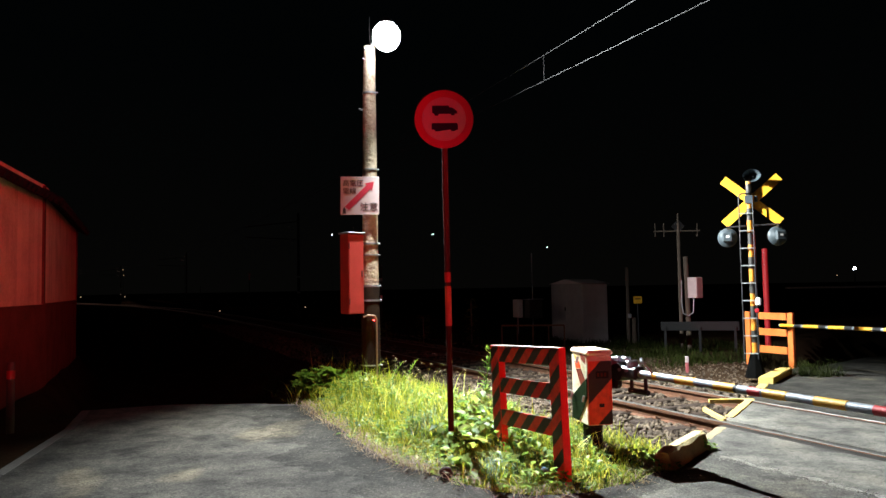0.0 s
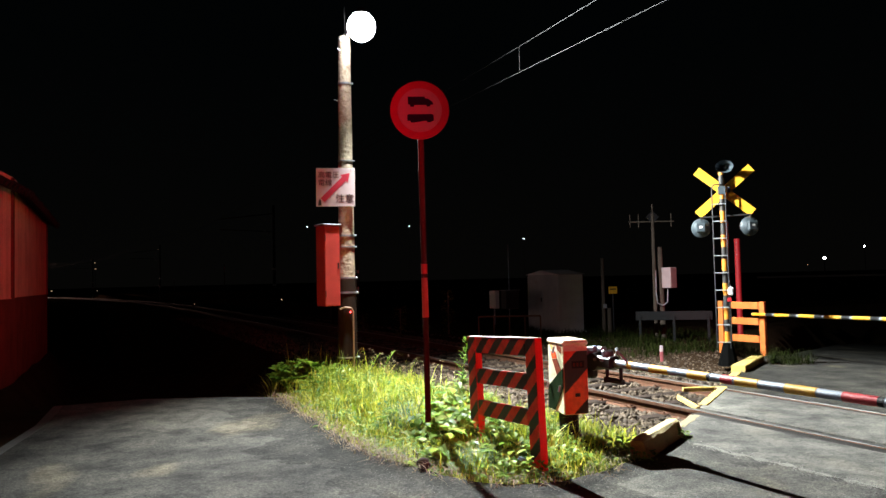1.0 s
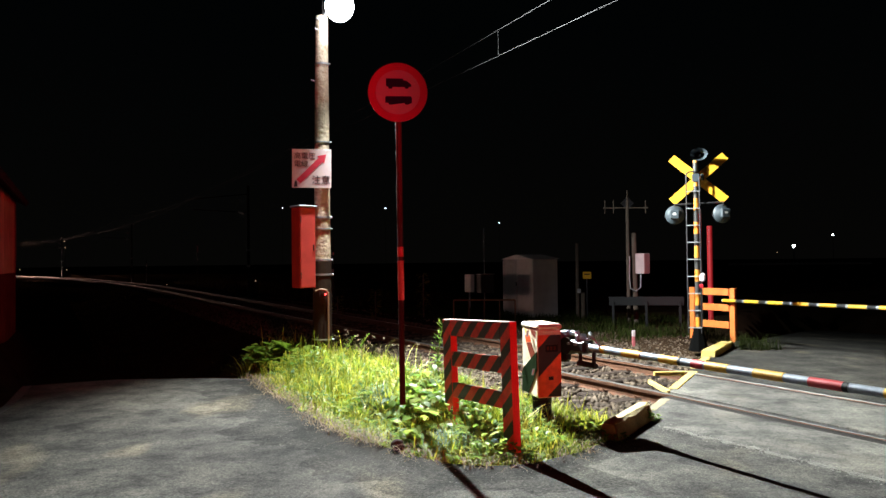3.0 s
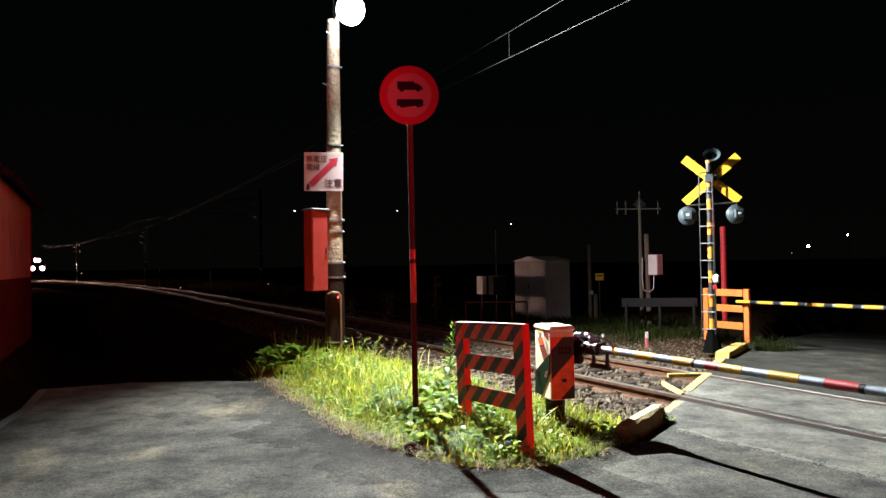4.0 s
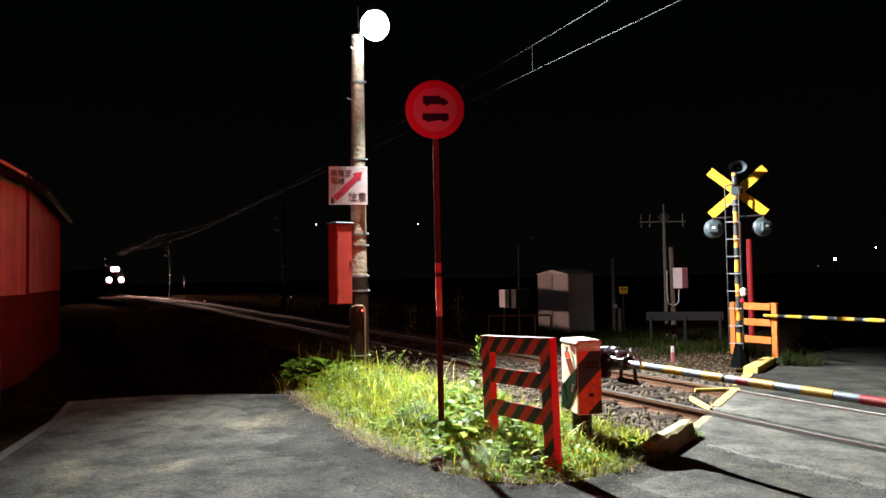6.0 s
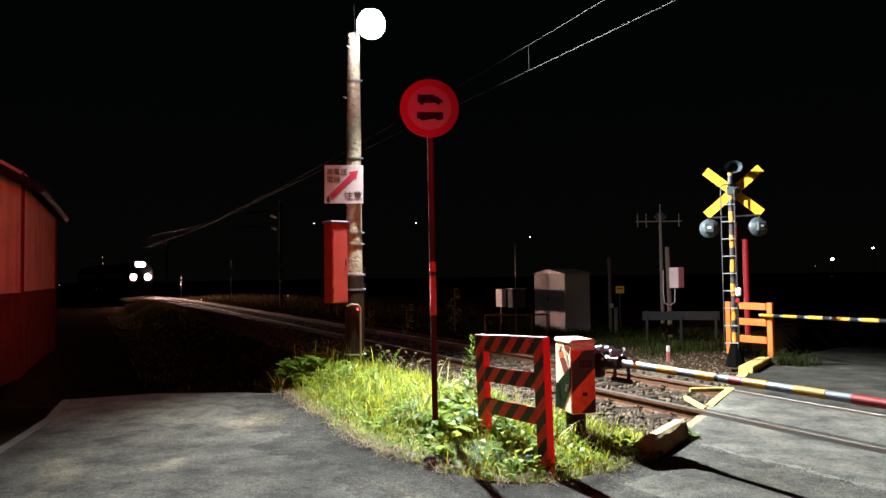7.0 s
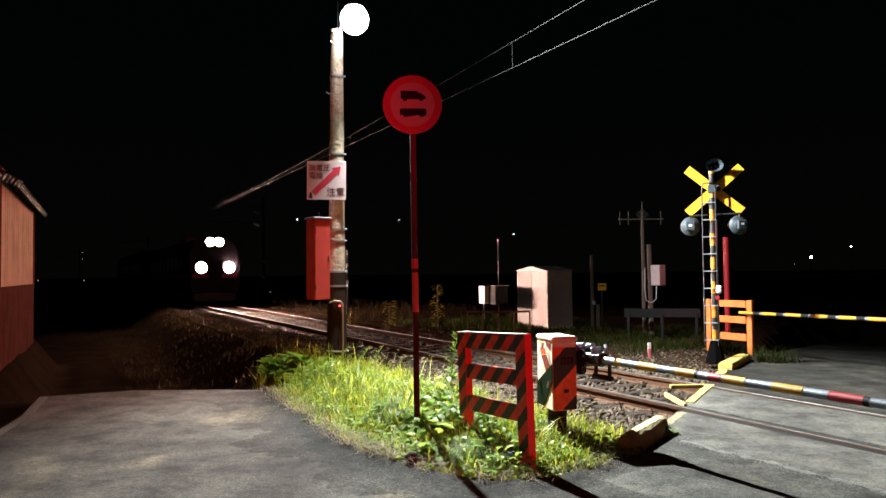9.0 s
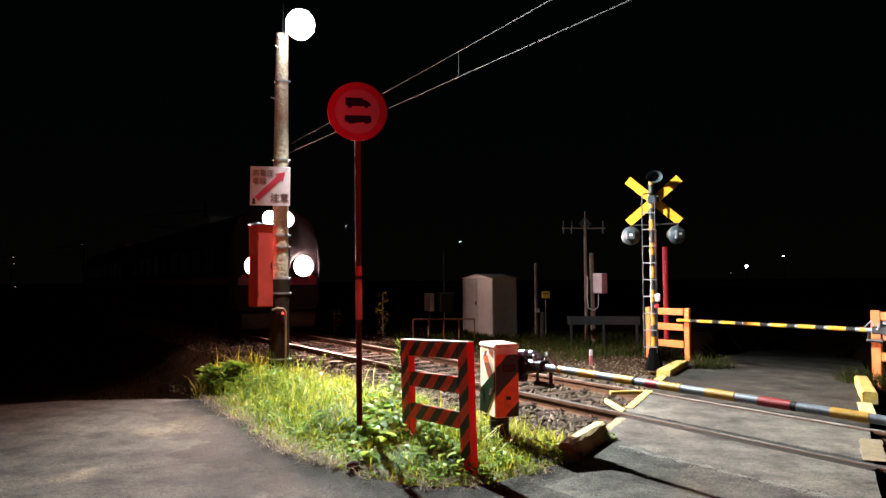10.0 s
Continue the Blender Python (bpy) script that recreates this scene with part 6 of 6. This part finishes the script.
far_lamp(28.49, 0.88, 300, 0.5, M_farglow, "bright white lamp far off across the fields")
far_lamp(30.94, 1.59, 340, 0.3, M_farglow, "white lamp far off across the fields")
far_lamp(27.43, 0.43, 320, 0.13, M_farwarm, "faint lamp far off across the fields")
far_lamp(-9.38, 4.27, 260, 0.11, M_farglow, "pinprick lamp far off over the plain")
far_lamp(-1.53, 4.23, 260, 0.11, M_farglow, "pinprick lamp far off over the plain")
far_lamp(7.36, 3.03, 260, 0.11, M_farglow, "pinprick lamp far off over the plain")
far_lamp(-24.34, 1.74, 300, 0.13, M_farwarm, "dim warm lamp far off beyond the line")
far_lamp(-24.31, 1.31, 320, 0.13, M_farwarm, "dim warm lamp far off beyond the line")
far_lamp(-24.2, -0.22, 280, 0.13, M_farwarm, "dim warm lamp far off beyond the line")
far_lamp(-27.03, -0.18, 300, 0.13, M_farwarm, "dim warm lamp far off beyond the line")
far_lamp(-11.39, -1.25, 50, 0.028, M_farwarm, "dim warm lamp far off beyond the line")
far_lamp(-17.68, -1.4, 50, 0.028, M_farwarm, "dim warm lamp far off beyond the line")
far_lamp(-20.18, 2.64, 300, 0.13, M_farwarm, "dim warm lamp far off beyond the line")
bm = box(B(), (0, 0, 0), (34, 6, 1.2))
w = tagged(part("distant_building", bm, M_grey, None, m=pose(104, 190, -0.2, 0, 0, -28)), "long low building far off in the dark", "building")


# ---- the train ----
def train_car(lead, label):
    """One car, 19.5 m long, nose at local y = 0 towards -y, rail top at z = 0."""
    t = thing("train_car", place(60, 7.25), label, "train car", "cars of the train")
    hw, L = 1.40, 19.5
    sec = [(-hw, 1.05), (-hw - 0.02, 2.0), (-hw + 0.02, 2.9), (-1.15, 3.50), (-0.6, 3.76), (0.6, 3.76), (1.15, 3.50), (hw - 0.02, 2.9), (hw + 0.02, 2.0), (hw, 1.05), (hw - 0.1, 0.75), (-hw + 0.1, 0.75)]
    bm = B()
    rings = []
    for y, k in ((0.0, 0.93), (0.25, 1.0), (L - 0.1, 1.0), (L, 0.97)):
        rings.append([bm.verts.new((x * k, y + (0.22 * max(0, z - 2.0) / 1.6 if y < 0.1 else 0), z)) for x, z in sec])
    n = len(sec)
    for a, b in zip(rings[:-1], rings[1:]):
        for i in range(n):
            j = (i + 1) % n
            bm.faces.new((a[i], a[j], b[j], b[i]))
    bm.faces.new(rings[0])
    bm.faces.new(rings[-1][::-1])
    bmesh.ops.recalc_face_normals(bm, faces=bm.faces[:])
    body = part("body", bm, M_carbody, t, "car body coloured near black, lost behind the headlights")
    for s in (-1, 1):
        part("colour_band", box(B(), (s * (hw + 0.012), L / 2, 1.62), (0.02, L - 0.8, 0.22), 0.0), M_carband, t)
        for i in range(9):
            y = 2.6 + 1.85 * i
            if i in (0, 4, 8):
                d = part("door", box(B(), (s * (hw + 0.006), y, 1.95), (0.03, 1.2, 1.85), 0.01), M_carbody, t)
                for q in (-0.3, 0.3):
                    part("door_pane", box(B(), (s * (hw + 0.024), y + q, 2.30), (0.012, 0.42, 0.75), 0.0), M_glass, d)
            else:
                part("window", box(B(), (s * (hw + 0.010), y, 2.32), (0.03, 1.3, 0.80), 0.01), M_glass, t)
    for y in (3.2, L - 3.2):
        bg_ = part("bogie", box(B(), (0, y, 0.52), (2.0, 3.0, 0.30), 0.05), M_dark, t)
        for dy in (-1.05, 1.05):
            for s in (-1, 1):
                part("wheel", rod(B(), (s * 0.69, y + dy, 0.43), (s * 0.81, y + dy, 0.43), 0.425, n=22), M_rail, bg_)
    for y in (7.2, 10.0, 12.6):
        part("underfloor_box", box(B(), (0, y, 0.55), (2.3, 1.8, 0.5), 0.04), M_dark, t)
    if lead:
        part("windscreen", box(B(), (0, -0.0, 2.55), (2.0, 0.10, 0.85), 0.02, Matrix.Translation((0, 0.06, 0)) @ Matrix.Rotation(radians(-7), 4, "X") @ Matrix.Translation((0, 0.24, 0))), M_glass, t)
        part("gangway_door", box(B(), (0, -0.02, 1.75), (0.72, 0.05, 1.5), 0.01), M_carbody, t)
        part("front_band", box(B(), (0, -0.012, 1.62), (2.4, 0.03, 0.22), 0.0), M_carband, t)
        part("snow_plough", box(B(), (0, -0.05, 0.45), (2.3, 0.12, 0.5), 0.03), M_dark, t)
        part("coupler", rod(B(), (0, 0.1, 0.85), (0, -0.5, 0.85), 0.11, n=12), M_dark, t)
        for x, z, r in ((-0.75, 2.08, HEAD_R), (0.75, 2.08, HEAD_R), (-0.24, 3.50, HEAD_R * 0.8), (0.24, 3.50, HEAD_R * 0.8)):
            tube = B()
            for rr in (r + 0.03, r + 0.005):
                g = bmesh.ops.create_cone(tube, cap_ends=False, segments=22, radius1=rr, radius2=rr, depth=0.22 if z < 3 else 0.26,
                                          matrix=Matrix.Translation((x, -0.05 if z < 3 else 0.11, z)) @ Matrix.Rotation(radians(90), 4, "X"))
            hl = part("headlight", tube, M_black, t)
            if z < 3:
                inner = B()
                bmesh.ops.create_cone(inner, cap_ends=False, segments=18, radius1=0.068, radius2=0.068, depth=0.19, matrix=Matrix.Translation((x, -0.130, z)) @ Matrix.Rotation(radians(90), 4, "X"))
                part("projector_tube", inner, M_tube, hl)
                part("projector_bulb", rod(B(), (x, -0.034, z), (x, -0.042, z), 0.062, n=18), M_beamglow, hl, "dazzling projector bulb")
            part("lens", rod(B(), (x, 0.24, z), (x, -0.03 if z < 3 else 0.15, z), r, n=22), M_headglow, hl, "blazing headlight lens, enlarged to take in its glare")
        for s in (-1, 1):
            part("tail_light", rod(B(), (s * 1.05, 0.1, 1.75), (s * 1.05, -0.04, 1.75), 0.07, n=14), M_red, t)
    else:
        part("gangway", box(B(), (0, -0.15, 1.9), (1.0, 0.5, 2.1), 0.04), M_dark, t)
    part("roof_unit", box(B(), (0, 7.0, 3.86), (1.5, 3.4, 0.28), 0.06), M_grey, t)
    return t


# Lens radius, enlarged so the discs take in the headlights' glare.
HEAD_R = 0.30
lead_car = train_car(True, "leading railcar with blazing headlights")
second_car = train_car(False, "second railcar coupled behind")


def motions():
    """The train runs in along the line, slowing a little, and follows the bend."""
    way = [(0.0, 228.0), (1.0, 208.0), (2.0, 188.0), (3.0, 168.0), (4.0, 148.0), (5.0, 128.5), (5.7, 114.4), (6.8, 92.8),
           (7.5, 77.3), (8.0, 65.7), (8.5, 53.7), (9.0, 42.0), (9.5, 31.4), (10.0, 21.5)]
    for car, back in ((lead_car, 0.0), (second_car, 20.0)):
        rows = []
        for t, nose in way:
            u = nose + back
            turn = bend_angle(u + (9 if u < 140 else 0))
            p = AU * u + AV * (7.25 + bend(u))
            rows.append((t, pose(p.x, p.y, 0, 0, 0, TURN + turn)))
        walk(car, rows)


motions()
